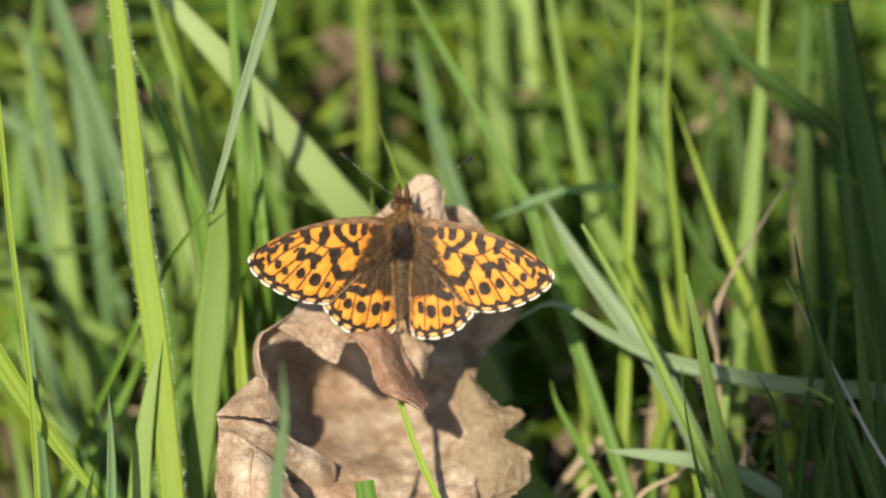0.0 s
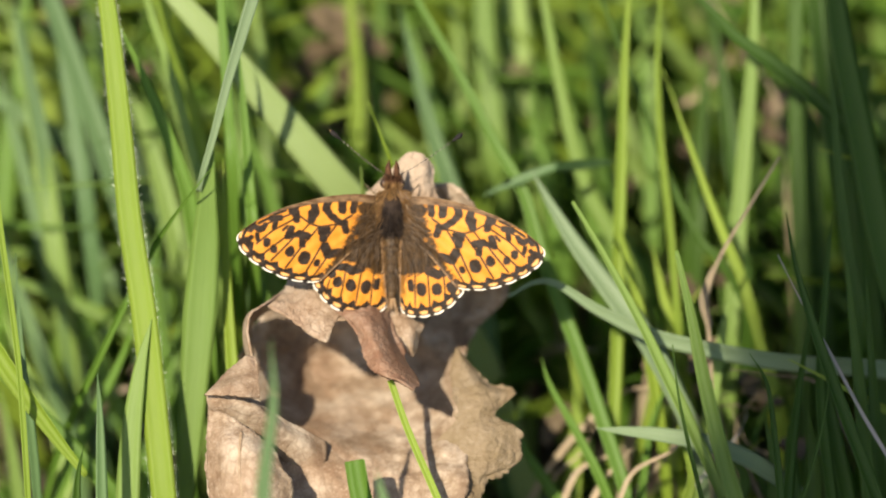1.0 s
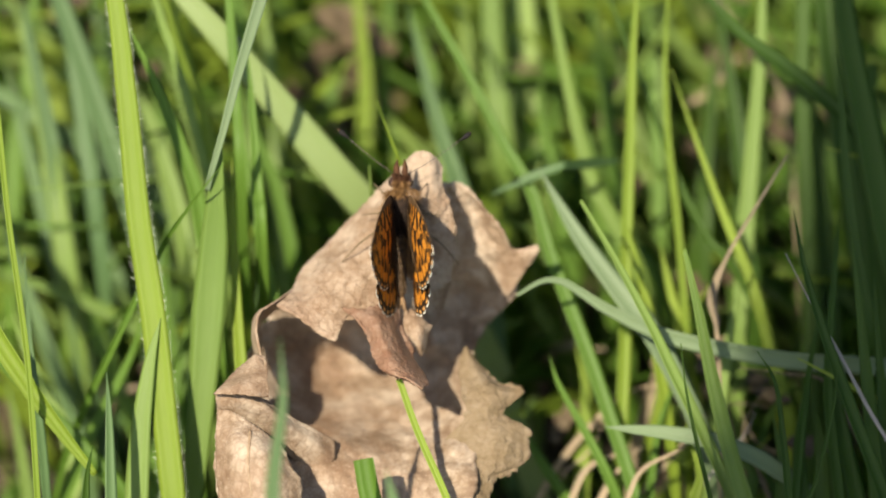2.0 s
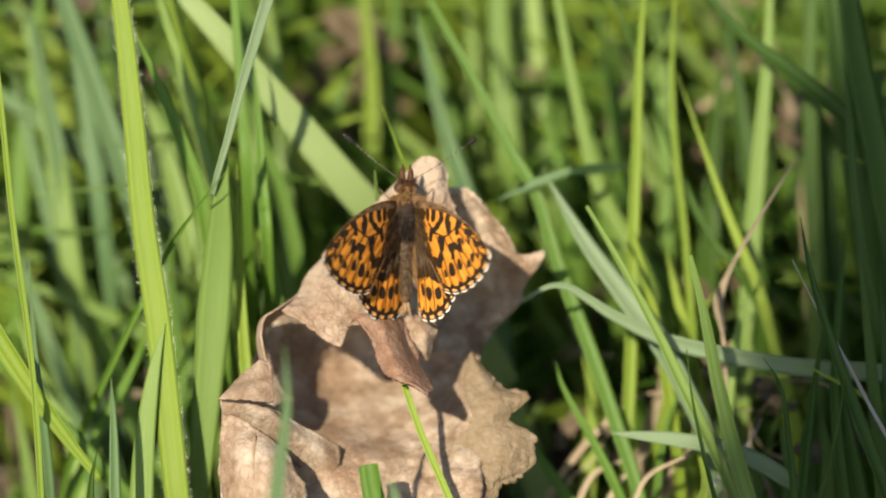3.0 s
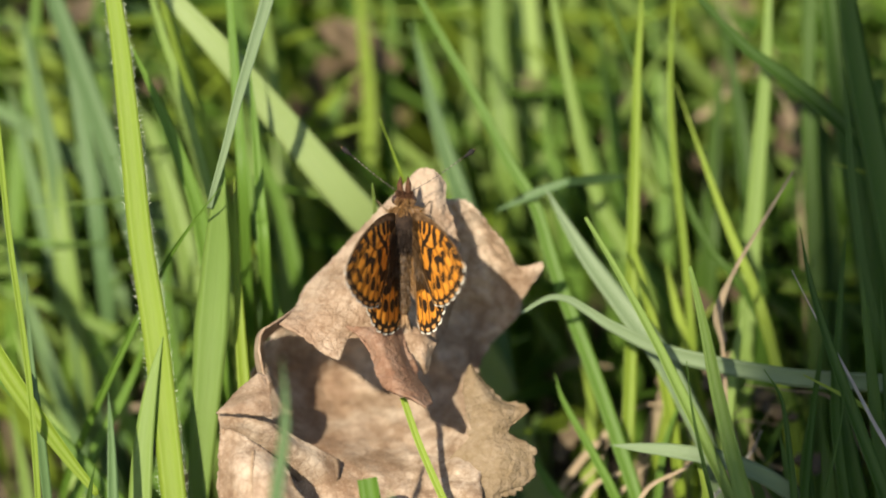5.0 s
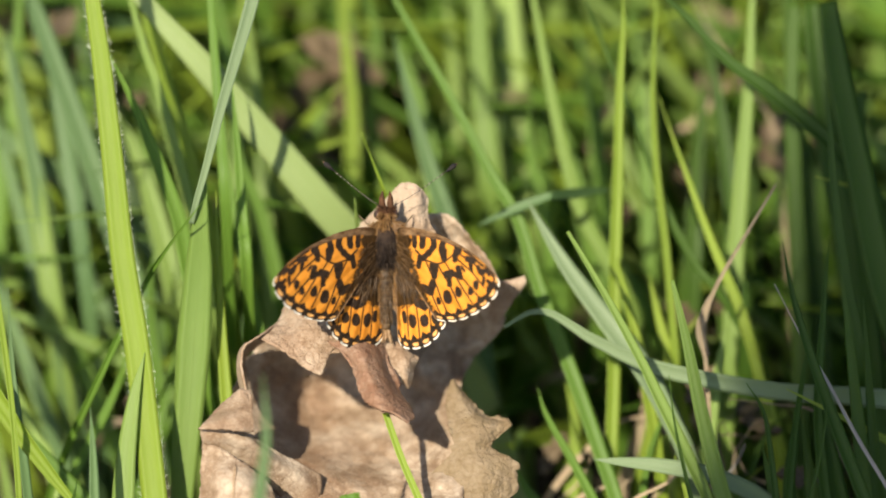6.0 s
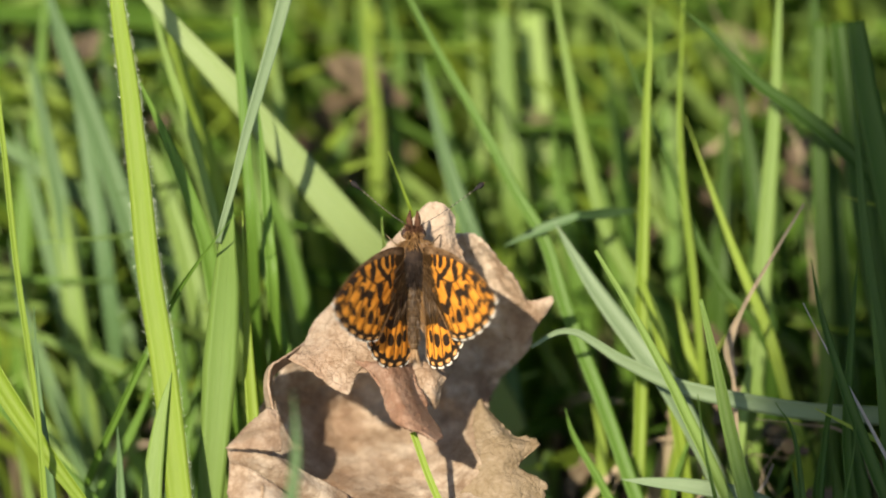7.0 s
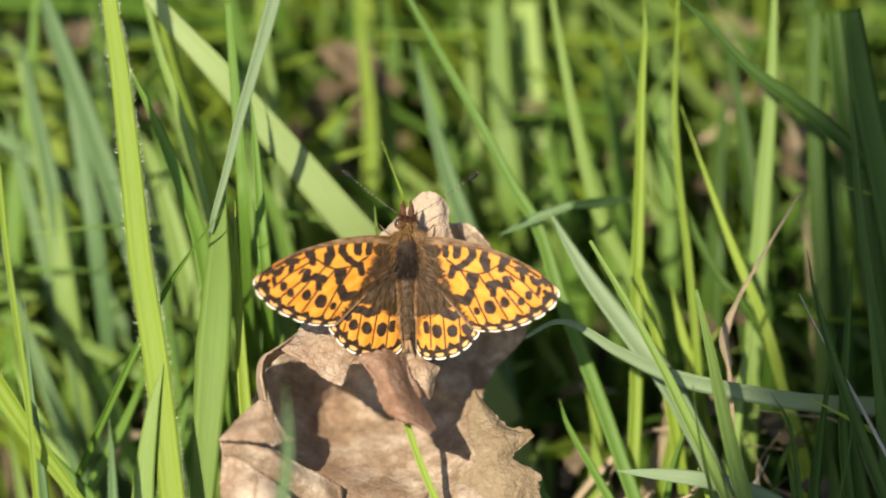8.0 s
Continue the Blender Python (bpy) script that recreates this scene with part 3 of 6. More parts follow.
mark("fore", 5.02, 1.66, 9.41, 1.09, 0.07)
mark("fore", 9.41, 1.09, 12.47, 0.17, 0.07)
mark("fore", 9.96, -1.40, 10.97, -2.59, 0.07)
mark("fore", 7.50, -5.09, 9.27, -7.77, 0.08)
mark("fore", 15.20, -1.77, 15.57, -2.35, 0.23)
mark("fore", 16.14, -2.97, 15.98, -3.58, 0.20)
mark("fore", 17.24, -3.49, 16.93, -3.98, 0.20)
mark("fore", 12.95, 0.07, 14.18, -0.45, 0.16)
mark("fore", 14.88, -1.00, 15.99, -1.65, 0.14)
mark("fore", 16.39, -1.56, 17.37, -2.42, 0.14)
mark("fore", 12.59, -1.82, 13.09, -2.32, 0.13)
mark("hind", 3.98, -8.49, 4.07, -8.88, 0.56)
mark("hind", 5.86, -8.42, 5.87, -8.69, 0.56)
mark("hind", 7.45, -8.11, 7.53, -8.31, 0.49)
mark("hind", 2.67, -7.98, 2.78, -8.64, 0.33)
mark("hind", 8.32, -6.92, 8.20, -7.26, 0.49)
mark("hind", 4.80, -6.43, 5.83, -6.83, 0.49)
mark("hind", 5.83, -6.83, 6.61, -6.44, 0.43)
mark("hind", 6.61, -6.44, 7.55, -6.44, 0.36)
mark("hind", 3.15, -7.01, 3.37, -10.60, 0.07)
mark("hind", 4.68, -6.64, 5.12, -10.61, 0.07)
mark("hind", 6.58, -6.97, 7.05, -10.34, 0.07)
mark("hind", 8.45, -8.04, 8.82, -9.68, 0.07)
# how far the dusky root reaches on each wing, and the orange spots left open in it
FORE_DUSK = [(4.65, 2.17), (4.48, 0.69), (4.41, -0.51), (4.89, -1.68), (5.41, -2.57), (5.87, -3.54), (6.54, -4.63), (7.28, -5.78), (8.44, -7.36), (9.17, -8.24)]
HIND_DUSK = [(2.17, -7.48), (3.5, -7.19), (4.48, -6.72), (5.79, -6.09), (6.78, -5.89), (7.94, -6.15)]
FORE_SPOTS = [(5.04, -0.93, 0.55, 0.7, 0.9), (4.22, -2.86, 0.35, 0.4, 0.45), (4.17, 1.27, 0.5, 0.3, 0.4)]
BODY, BODY_LEAN = (-4.33, 3.73, 1.2), 1.5
ANTENNA_LEFT, ANTENNA_RIGHT = (-6.25, 8.9, 1.2), (7.1, 8.7, 0.2)


def wing_mesh(name, kind, lead, outer, inner, root, mirror, hinge):
    """A wing as a patch between its four edges, with its black marks, veins, dusky base and white fringe as an attribute."""
    ns, nr = 210, 180
    s, r = np.linspace(0, 1, ns), np.linspace(0, 1, nr)

    def even(points, count):
        line = curve_through(points, 400)
        run = np.concatenate([[0], np.cumsum(np.linalg.norm(np.diff(line, axis=0), axis=1))])
        return np.stack([np.interp(np.linspace(0, run[-1], count), run, line[:, k]) for k in range(2)], 1)

    top, low, far, near = even(lead, ns), even(inner, ns), even(outer, nr), even(root, nr)
    # scalloped outer edge between the veins
    count = 7 if kind == "fore" else 6
    grid = (top[None] * (1 - r)[:, None, None] + low[None] * r[:, None, None] + near[:, None] * (1 - s)[None, :, None] + far[:, None] * s[None, :, None])
    grid -= (1 - r)[:, None, None] * ((1 - s)[None, :, None] * top[0] + s[None, :, None] * top[-1])
    grid -= r[:, None, None] * ((1 - s)[None, :, None] * low[0] + s[None, :, None] * low[-1])
    scallop = np.abs(np.sin(np.pi * count * r)) ** 0.7 * 0.16
    away = far - grid[:, -12]
    away /= np.linalg.norm(away, axis=1, keepdims=True) + 1e-9
    weight = np.clip((s - 0.9) / 0.1, 0, 1) ** 2
    grid = grid + away[:, None] * (scallop[:, None] * weight[None])[..., None]
    if kind == "hind":
        # the inner margins lie unevenly beside the bent abdomen
        grid[..., 0] += (-0.8 if mirror else 0.85) * np.clip(-grid[..., 1] / 10.5, 0, 1) ** 1.5 * np.clip(1.25 - grid[..., 0] / 2.4, 0, 1)
    x, y = grid[..., 0], grid[..., 1]
    wob = np.vectorize(lambda a, b: noise.noise(Vector((a * 1.6, b * 1.6, 2.0))) * 0.08 + noise.noise(Vector((a * 4.5, b * 4.5, 7.0))) * 0.07 + noise.noise(Vector((a * 11, b * 11, 3.0))) * 0.05)(x, y)
    black = np.zeros_like(x)
    # on the side to which the body bends the hindwing's spots sit closer to the abdomen
    mx = x + 1.35 if kind == "hind" and mirror else x
    for x1, y1, x2, y2, rad in MARKS[kind]:
        ax, ay = x2 - x1, y2 - y1
        t = np.clip(((mx - x1) * ax + (y - y1) * ay) / (ax * ax + ay * ay + 1e-9), 0, 1)
        power = 2.0 if math.hypot(ax, ay) < 0.45 else 2.6
        d = (np.abs(mx - x1 - t * ax) ** power + np.abs(y - y1 - t * ay) ** power) ** (1 / power) + wob * min(1.0, rad * 3)
        black = np.maximum(black, np.clip((rad + (0.075 if rad > 0.15 else 0.03) - d) / 0.14 + 0.5, 0, 1))
    # the margin: a black border with orange moons in it, then the white fringe broken by the veins
    inset = np.linalg.norm(grid - grid[:, -1:], axis=2)
    cell = np.abs(((r * count) % 1.0) - 0.5)[:, None] + 0 * x
    border = np.clip((1.2 - inset + wob) / 0.10, 0, 1)
    moon = np.clip((0.25 - np.hypot((inset - 0.60) * 0.95, cell * 0.72) + wob * 0.3) / 0.08, 0, 1)
    tooth = np.clip((1.95 - inset - cell * 2.3 + wob) / 0.12, 0, 1) * (inset > 0.9)
    black = np.maximum.reduce([black, border * (1 - moon), tooth])
    white = np.clip((0.25 - inset + wob * 0.4) / 0.06, 0, 1) * np.clip((0.37 - cell) / 0.05, 0, 1)
    # dusky hair over the wing root, its ragged limit, and the tan edges that catch the light
    ragged = wob * 3.0 + np.vectorize(lambda a, b: noise.noise(Vector((a * 0.7 + b * 0.5, (b - a * 0.45) * 3.4, 5.0))) * 0.55)(x, y)
    if kind == "fore":
        limit = np.interp(-y, [-p[1] for p in FORE_DUSK], [p[0] for p in FORE_DUSK])
        dusk = np.clip((limit - x + ragged) / 0.55, 0, 1)
        for cx, cy, wide, high, share in FORE_SPOTS:
            dusk *= 1 - share * np.clip((1 - np.hypot((x - cx) / wide, (y - cy) / high) + wob * 2) / 0.35, 0, 1)
        depth = r[:, None] * np.linalg.norm(top - low, axis=1)[None]
        band = np.interp(s, [0, 0.12, 0.6, 1.0], [1.05, 0.95, 0.6, 0.2])[None]
        front = np.clip((band - depth + wob * 0.6) / 0.22, 0, 1)
        dusk = np.maximum(dusk, front)
        tan = np.clip(front - 0.15, 0, 1) * np.clip((s - 0.04) / 0.1, 0, 1)[None] * (0.75 + wob * 2.5)
        back = (1 - r)[:, None] * np.linalg.norm(top - low, axis=1)[None]
        tan = np.maximum(tan, np.clip((0.30 - back) / 0.12, 0, 1) * np.clip((s - 0.45) / 0.1, 0, 1)[None] * 0.8)
    else:
        limit = np.interp(mx, [p[0] for p in HIND_DUSK], [p[1] for p in HIND_DUSK])
        dusk = np.clip((y - limit + ragged * 0.7) / 0.45, 0, 1)
        dusk = np.maximum(dusk, np.clip((2.3 - mx + wob * 3) / 0.4, 0, 1) * np.clip((y + 10.3) / 1.2, 0, 1) * 0.75)
        edge = np.linalg.norm(grid - grid[-1:, :], axis=2)
        tan = np.clip((0.34 - edge + wob) / 0.15, 0, 1) * 0.8
    tan = np.clip(tan, 0, 1)
    black *= 1 - 0.25 * np.clip(dusk, 0, 1) ** 2
    # gentle camber and a pleat along each vein
    z = 0.25 * np.sin(np.pi * np.clip(r, 0, 1))[:, None] * np.sin(np.pi * np.clip(s, 0, 1))[None] - 0.0035 * (x - 1) ** 2 * 0.6
    z += 0.05 * np.cos(2 * np.pi * count * r)[:, None] * s[None]
    sign = -1 if mirror else 1
    # overlap order of the wings
    z = z + (0.16 if kind == "fore" else -0.08)
    points = np.stack([sign * (x - hinge[0]), y - hinge[1], z], -1).reshape(-1, 3) * 0.001
    m = ns * nr
    both = np.concatenate([points, points - np.array([0, 0, 0.00005])])
    idx = np.arange(m).reshape(nr, ns)
    a, b, c, d = idx[:-1, :-1].ravel(), idx[:-1, 1:].ravel(), idx[1:, 1:].ravel(), idx[1:, :-1].ravel()
    up = np.stack([a, d, c, b], 1) if not mirror else np.stack([a, b, c, d], 1)
    faces = np.concatenate([up, up[:, ::-1] + m]).tolist()
    rim = np.concatenate([idx[0, :], idx[1:, -1], idx[-1, -2::-1], idx[-2:0:-1, 0]])
    faces += [(int(p), int(q), int(q) + m, int(p) + m) for p, q in zip(rim, np.roll(rim, -1))]
    mesh = mesh_of(name, both, faces, WING)
    layer = mesh.attributes.new("scale_pattern", "FLOAT_COLOR", "POINT")
    colors = np.stack([black, dusk, white, np.ones_like(x)], -1).reshape(-1, 4)
    layer.data.foreach_set("color", np.concatenate([colors, colors]).astype(np.float32).ravel())
    layer = mesh.attributes.new("scale_tint", "FLOAT_COLOR", "POINT")
    colors = np.stack([tan, moon * border, 0 * x, np.ones_like(x)], -1).reshape(-1, 4)
    layer.data.foreach_set("color", np.concatenate([colors, colors]).astype(np.float32).ravel())
    return mesh


HINGE = (1.0, 0.4)


def hair_mesh(name, count, place, length, width, material, seed):
    """A coat of fine tapering hairs: place(rng) gives a root and a way."""
    rng = random.Random(seed)
    points, faces = [], []
    for _ in range(count):
        root, way = place(rng)
        root, way = Vector(root), Vector(way).normalized()
        span = length * rng.uniform(0.5, 1.1)
        side = way.cross(Vector((rng.uniform(-1, 1), rng.uniform(-1, 1), rng.uniform(0.2, 1)))).normalized() * width
        bend = Vector((0, -0.25, -0.1)) * span * rng.uniform(0, 1)
        n = len(points)
        mid = root + way * span * 0.55 + bend * 0.3
        points += [root - side, root + side, mid - side * 0.8, mid + side * 0.8, root + way * span + bend]
        faces += [(n, n + 1, n + 3, n + 2), (n + 2, n + 3, n + 4)]
    return mesh_of(name, points, faces, material)


def butterfly():
    thing = new("butterfly")
    thing.matrix_world = BUTTERFLY_AT
    mm = 0.001
    # thorax, abdomen and head
    part("thorax", mesh_of("thorax", *lathe([(-2.6 * mm, 0.7 * mm, 0.3 * mm), (-2.0 * mm, 1.15 * mm, 0.3 * mm), (-0.8 * mm, 1.5 * mm, 0.4 * mm), (0.6 * mm, 1.6 * mm, 0.5 * mm), (1.8 * mm, 1.35 * mm, 0.45 * mm), (2.6 * mm, 0.95 * mm, 0.35 * mm), (3.0 * mm, 0.5 * mm, 0.3 * mm)], 28, 0.9, 0.12), FUR), thing)
    rings = []
    for k in range(60):
        f = k / 59
        width = 0.95 * (1 - 0.45 * f**2.2) * (0.75 + 0.25 * min(1, f * 6)) * (1 if f < 0.93 else math.sqrt(max(0.03, (1 - f) / 0.07)))
        width *= 1 - 0.09 * max(0.0, math.cos(f * 8 * 2 * math.pi)) ** 6
        rings.append(((-2.0 - 8.4 * f) * mm, width * mm, (0.25 - 0.5 * f) * mm))
    abdomen = part("abdomen", mesh_of("abdomen", *lathe(rings, 24, 0.95, 0.05), DOWN), thing)
    for k in range(1, 8):
        f = k / 8
        y, r = (-2.0 - 8.4 * f) * mm, 0.95 * (1 - 0.45 * f**2.2) * mm
        band = lathe([(y - 0.06 * mm, r * 0.9, (0.25 - 0.5 * f) * mm), (y - 0.03 * mm, r * 1.0, (0.25 - 0.5 * f) * mm), (y + 0.03 * mm, r * 1.0, (0.25 - 0.5 * f) * mm), (y + 0.06 * mm, r * 0.9, (0.25 - 0.5 * f) * mm)], 20, 0.95)
        part("pale_band", mesh_of("pale_band", *band, BAND), abdomen)

    def tail_place(rng):
        w = rng.uniform(0, 2 * math.pi)
        return ((0.4 * math.cos(w) * mm, (-9.8 - rng.uniform(0, 0.5)) * mm, (-0.2 + 0.4 * math.sin(w)) * mm), (0.35 * math.cos(w), -1, 0.3 * math.sin(w)))

    part("tail_tuft", hair_mesh("tail_tuft", 260, tail_place, 1.5 * mm, 0.05 * mm, TAIL, 3), abdomen)
    head = part("head", mesh_of("head", *lathe([(2.7 * mm, 0.5 * mm, 0.3 * mm), (3.1 * mm, 0.85 * mm, 0.3 * mm), (3.7 * mm, 0.95 * mm, 0.3 * mm), (4.3 * mm, 0.75 * mm, 0.25 * mm), (4.6 * mm, 0.4 * mm, 0.2 * mm)], 20, 0.9, 0.1), PALP), thing)
    for side in (-1, 1):
        verts, faces = lathe([(-0.62 * mm, 0.12 * mm, 0), (-0.5 * mm, 0.34 * mm, 0), (-0.2 * mm, 0.55 * mm, 0), (0.2 * mm, 0.55 * mm, 0), (0.5 * mm, 0.34 * mm, 0), (0.62 * mm, 0.12 * mm, 0)], 18)
        eye = part("eye", mesh_of("eye", verts, faces, EYE), head)
        eye.matrix_basis = Matrix.Translation((side * 0.92 * mm, 3.6 * mm, 0.25 * mm)) @ pose(0, 0, 0, 0, 0, side * -15)
        palp = tube([(side * 0.35 * mm, 4.2 * mm, 0.3 * mm), (side * 0.5 * mm, 5.2 * mm, 0.55 * mm), (side * 0.42 * mm, 6.4 * mm, 0.9 * mm)], [0.34 * mm, 0.42 * mm, 0.33 * mm, 0.05 * mm], 10, 14)
        part("palp", mesh_of("palp", *palp, PALP), head)

    def head_place(rng):
        w, y = rng.uniform(-0.4, math.pi + 0.4), rng.uniform(2.8, 4.5)
        r = 0.95 - 0.35 * abs(y - 3.6)
        return ((r * math.cos(w) * mm, y * mm, (0.3 + r * math.sin(w)) * mm), (math.cos(w) * 0.6, 0.5, math.sin(w) * 0.8))

    part("head_hair", hair_mesh("head_hair", 520, head_place, 0.7 * mm, 0.035 * mm, PALP, 5), head)

    def crown_place(rng):
        w, y = rng.uniform(0.5, math.pi - 0.5), rng.uniform(2.0, 4.0)
        r = 1.0 + 0.2 * max(0.0, 3.0 - y)
        return ((r * math.cos(w) * mm, y * mm, (0.4 + r * math.sin(w)) * mm), (math.cos(w) * 0.8, -0.7, math.sin(w) * 0.5))

    part("crown_hair", hair_mesh("crown_hair", 300, crown_place, 0.8 * mm, 0.03 * mm, GOLD, 23), head, "golden brown hair between the eyes")

    def back_place(rng):
        w, y = rng.uniform(-0.3, math.pi + 0.3), rng.uniform(-2.4, 2.9)
        r = 1.55 - 0.09 * y * y
        return ((r * math.cos(w) * mm, y * mm, (0.45 + 0.9 * r * math.sin(w)) * mm), (math.cos(w) * 1.0, -1.0, math.sin(w) * 0.35))

    coat = part("thorax_hair", hair_mesh("thorax_hair", 1500, back_place, 1.0 * mm, 0.033 * mm, BACK_HAIR, 7), thing)

    def collar_place(rng):
        side = rng.choice((-1, 1))
        return ((side * rng.uniform(0.6, 1.5) * mm, rng.uniform(-0.5, 2.9) * mm, rng.uniform(0.7, 1.4) * mm), (side * rng.uniform(0.3, 1.2), rng.uniform(-1.1, 0.1), 0.25))

    part("golden_collar", hair_mesh("golden_collar", 900, collar_place, 1.4 * mm, 0.035 * mm, GOLD, 9), thing, "golden brown hair behind the head")

    def flank_place(rng):
        side, y = rng.choice((-1, 1)), rng.uniform(-7.0, -1.2)
        return ((side * rng.uniform(0.6, 0.95) * mm, y * mm, rng.uniform(0.2, 0.6) * mm), (side * rng.uniform(0.4, 0.9), -1.0, 0.4))

    def spine_place(rng):
        w, y = rng.uniform(0.2, math.pi - 0.2), rng.uniform(-9.0, -1.8)
        r = 0.95 * (1 - 0.45 * ((-2.0 - y) / 8.4) ** 2 if y < -2 else 1)
        return ((r * math.cos(w) * mm, y * mm, (0.2 + r * math.sin(w) * 0.95) * mm), (math.cos(w) * 0.5, -1.0, math.sin(w) * 0.25))

    part("abdomen_hair", hair_mesh("abdomen_hair", 600, spine_place, 0.6 * mm, 0.028 * mm, DOWN, 19), abdomen)
    part("flank_hair", hair_mesh("flank_hair", 900, flank_place, 1.9 * mm, 0.028 * mm, GOLD, 11), thing)
    # antennae with pale rings and dark clubs
    for side, end in ((-1, ANTENNA_LEFT), (1, ANTENNA_RIGHT)):
        a, b = np.array((side * 0.45, 4.4, 0.6)), np.array(end)
        c = (a + b) / 2 + np.array((side * -0.25, -0.35, 0.35))
        shaft = part("antenna", mesh_of("antenna", *tube([a * mm, c * mm, b * mm], [0.045 * mm, 0.036 * mm, 0.042 * mm], 8, 24), SHAFT), thing)
        line = curve_through([a, c, b], 60)
        way = (line[-1] - line[-6]) / np.linalg.norm(line[-1] - line[-6])
        part("club", mesh_of("club", *tube([b * mm - way * 0.1 * mm, (b + way * 0.7) * mm, (b + way * 1.4) * mm], [0.07 * mm, 0.18 * mm, 0.3 * mm, 0.32 * mm, 0.14 * mm], 12, 16), CLUB), shaft)
        part("club_tip", mesh_of("club_tip", *tube([(b + way * 1.3) * mm, (b + way * 1.45) * mm, (b + way * 1.55) * mm], [0.13 * mm, 0.1 * mm, 0.03 * mm], 10, 8), TIPS), shaft)
        for k in range(10, 56, 4):
            p, q = line[k], line[k + 1]
            part("pale_ring", mesh_of("pale_ring", *tube([p * mm, (p + q) / 2 * mm, q * mm], [0.05 * mm, 0.05 * mm], 8, 3), RING), shaft)
    # legs reach down to the leaf
    for side in (-1, 1):
        for y, reach, back in ((1.6, 3.2, 1.8), (0.2, 4.6, -0.6), (-1.2, 7.0, -5.0)):
            knee = (side * reach * 0.62 * mm, (y + back * 0.4) * mm, 0.3 * mm)
            foot = (side * reach * mm, (y + back) * mm, -2.2 * mm)
            part("leg", mesh_of("leg", *tube([(side * 0.7 * mm, y * mm, -0.6 * mm), knee, foot], [0.16 * mm, 0.12 * mm, 0.08 * mm, 0.06 * mm], 8, 14), BAND), thing)
    fore = dict(lead=[(1.09, 1.43), (2.06, 2.15), (4.72, 2.25), (8.00, 1.85), (10.61, 1.17), (13.21, 0.29), (15.77, -0.98), (17.80, -2.40)],
                outer=[(17.80, -2.40), (18.35, -3.15), (18.37, -3.94), (17.84, -4.88), (16.58, -6.04), (14.72, -7.10), (12.34, -7.99), (10.00, -8.30), (8.22, -8.19)],
                inner=[(0.93, -1.03), (3.37, -3.27), (5.86, -5.77), (8.22, -8.19)], root=[(1.09, 1.43), (0.88, 0.27), (0.93, -1.03)])
    hind = dict(lead=[(0.99, 0.00), (3.75, -2.51), (6.52, -5.81), (9.09, -8.05)],
                outer=[(9.09, -8.05), (8.77, -8.94), (7.55, -10.43), (5.96, -11.44), (4.14, -11.91), (2.49, -11.88), (1.32, -11.48), (0.64, -10.66)],
                inner=[(1.02, -1.69), (0.98, -4.29), (0.84, -7.54), (0.64, -10.66)], root=[(0.99, 0.00), (0.94, -0.90), (1.02, -1.69)])
    wings = []
    for side in (-1, 1):
        for kind, edges in (("fore", fore), ("hind", hind)):
            name = kind + "wing"
            wing = part(name, wing_mesh(name, kind, edges["lead"], edges["outer"], edges["inner"], edges["root"], side < 0, HINGE), thing)
            # long down over the wing root
            def down_place(rng, side=side, kind=kind):
                if kind == "fore":
                    x, y = rng.uniform(1.0, 4.6), rng.uniform(-3.0, 1.0)
                    return ((side * (x - HINGE[0]) * mm, (y - HINGE[1] - 0.35 * (x - 1)) * mm, 0.3 * mm), (side * 1.0, -0.55 + rng.gauss(0, 0.25), 0.12))
                x, y = rng.uniform(1.2, 4.8), rng.uniform(-5.2, -1.8)
                return ((side * (x - HINGE[0]) * mm, (y - HINGE[1]) * mm, 0.15 * mm), (side * 0.45 + rng.gauss(0, 0.2), -1.0, 0.1))
            part("root_down", hair_mesh("root_down", 260, down_place, 1.7 * mm, 0.022 * mm, DOWN, 13 if kind == "fore" else 17), wing)
            wings.append((wing, side, kind))
    tagged(thing, "orange and black fritillary butterfly with white-fringed wings on a dry leaf", "butterfly")
    return wings


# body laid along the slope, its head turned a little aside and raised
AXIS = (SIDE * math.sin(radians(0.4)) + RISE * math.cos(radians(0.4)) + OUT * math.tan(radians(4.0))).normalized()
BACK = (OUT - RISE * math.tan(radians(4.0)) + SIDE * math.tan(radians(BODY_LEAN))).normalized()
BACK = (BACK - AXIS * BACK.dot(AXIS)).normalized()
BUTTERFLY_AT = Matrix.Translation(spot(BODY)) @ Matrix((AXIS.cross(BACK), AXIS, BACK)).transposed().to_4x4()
WINGS = butterfly()


# ---- grass blades, each rooted in the ground ----
TALLY = []
STRAWS = ("straw", "whitestraw", "old")


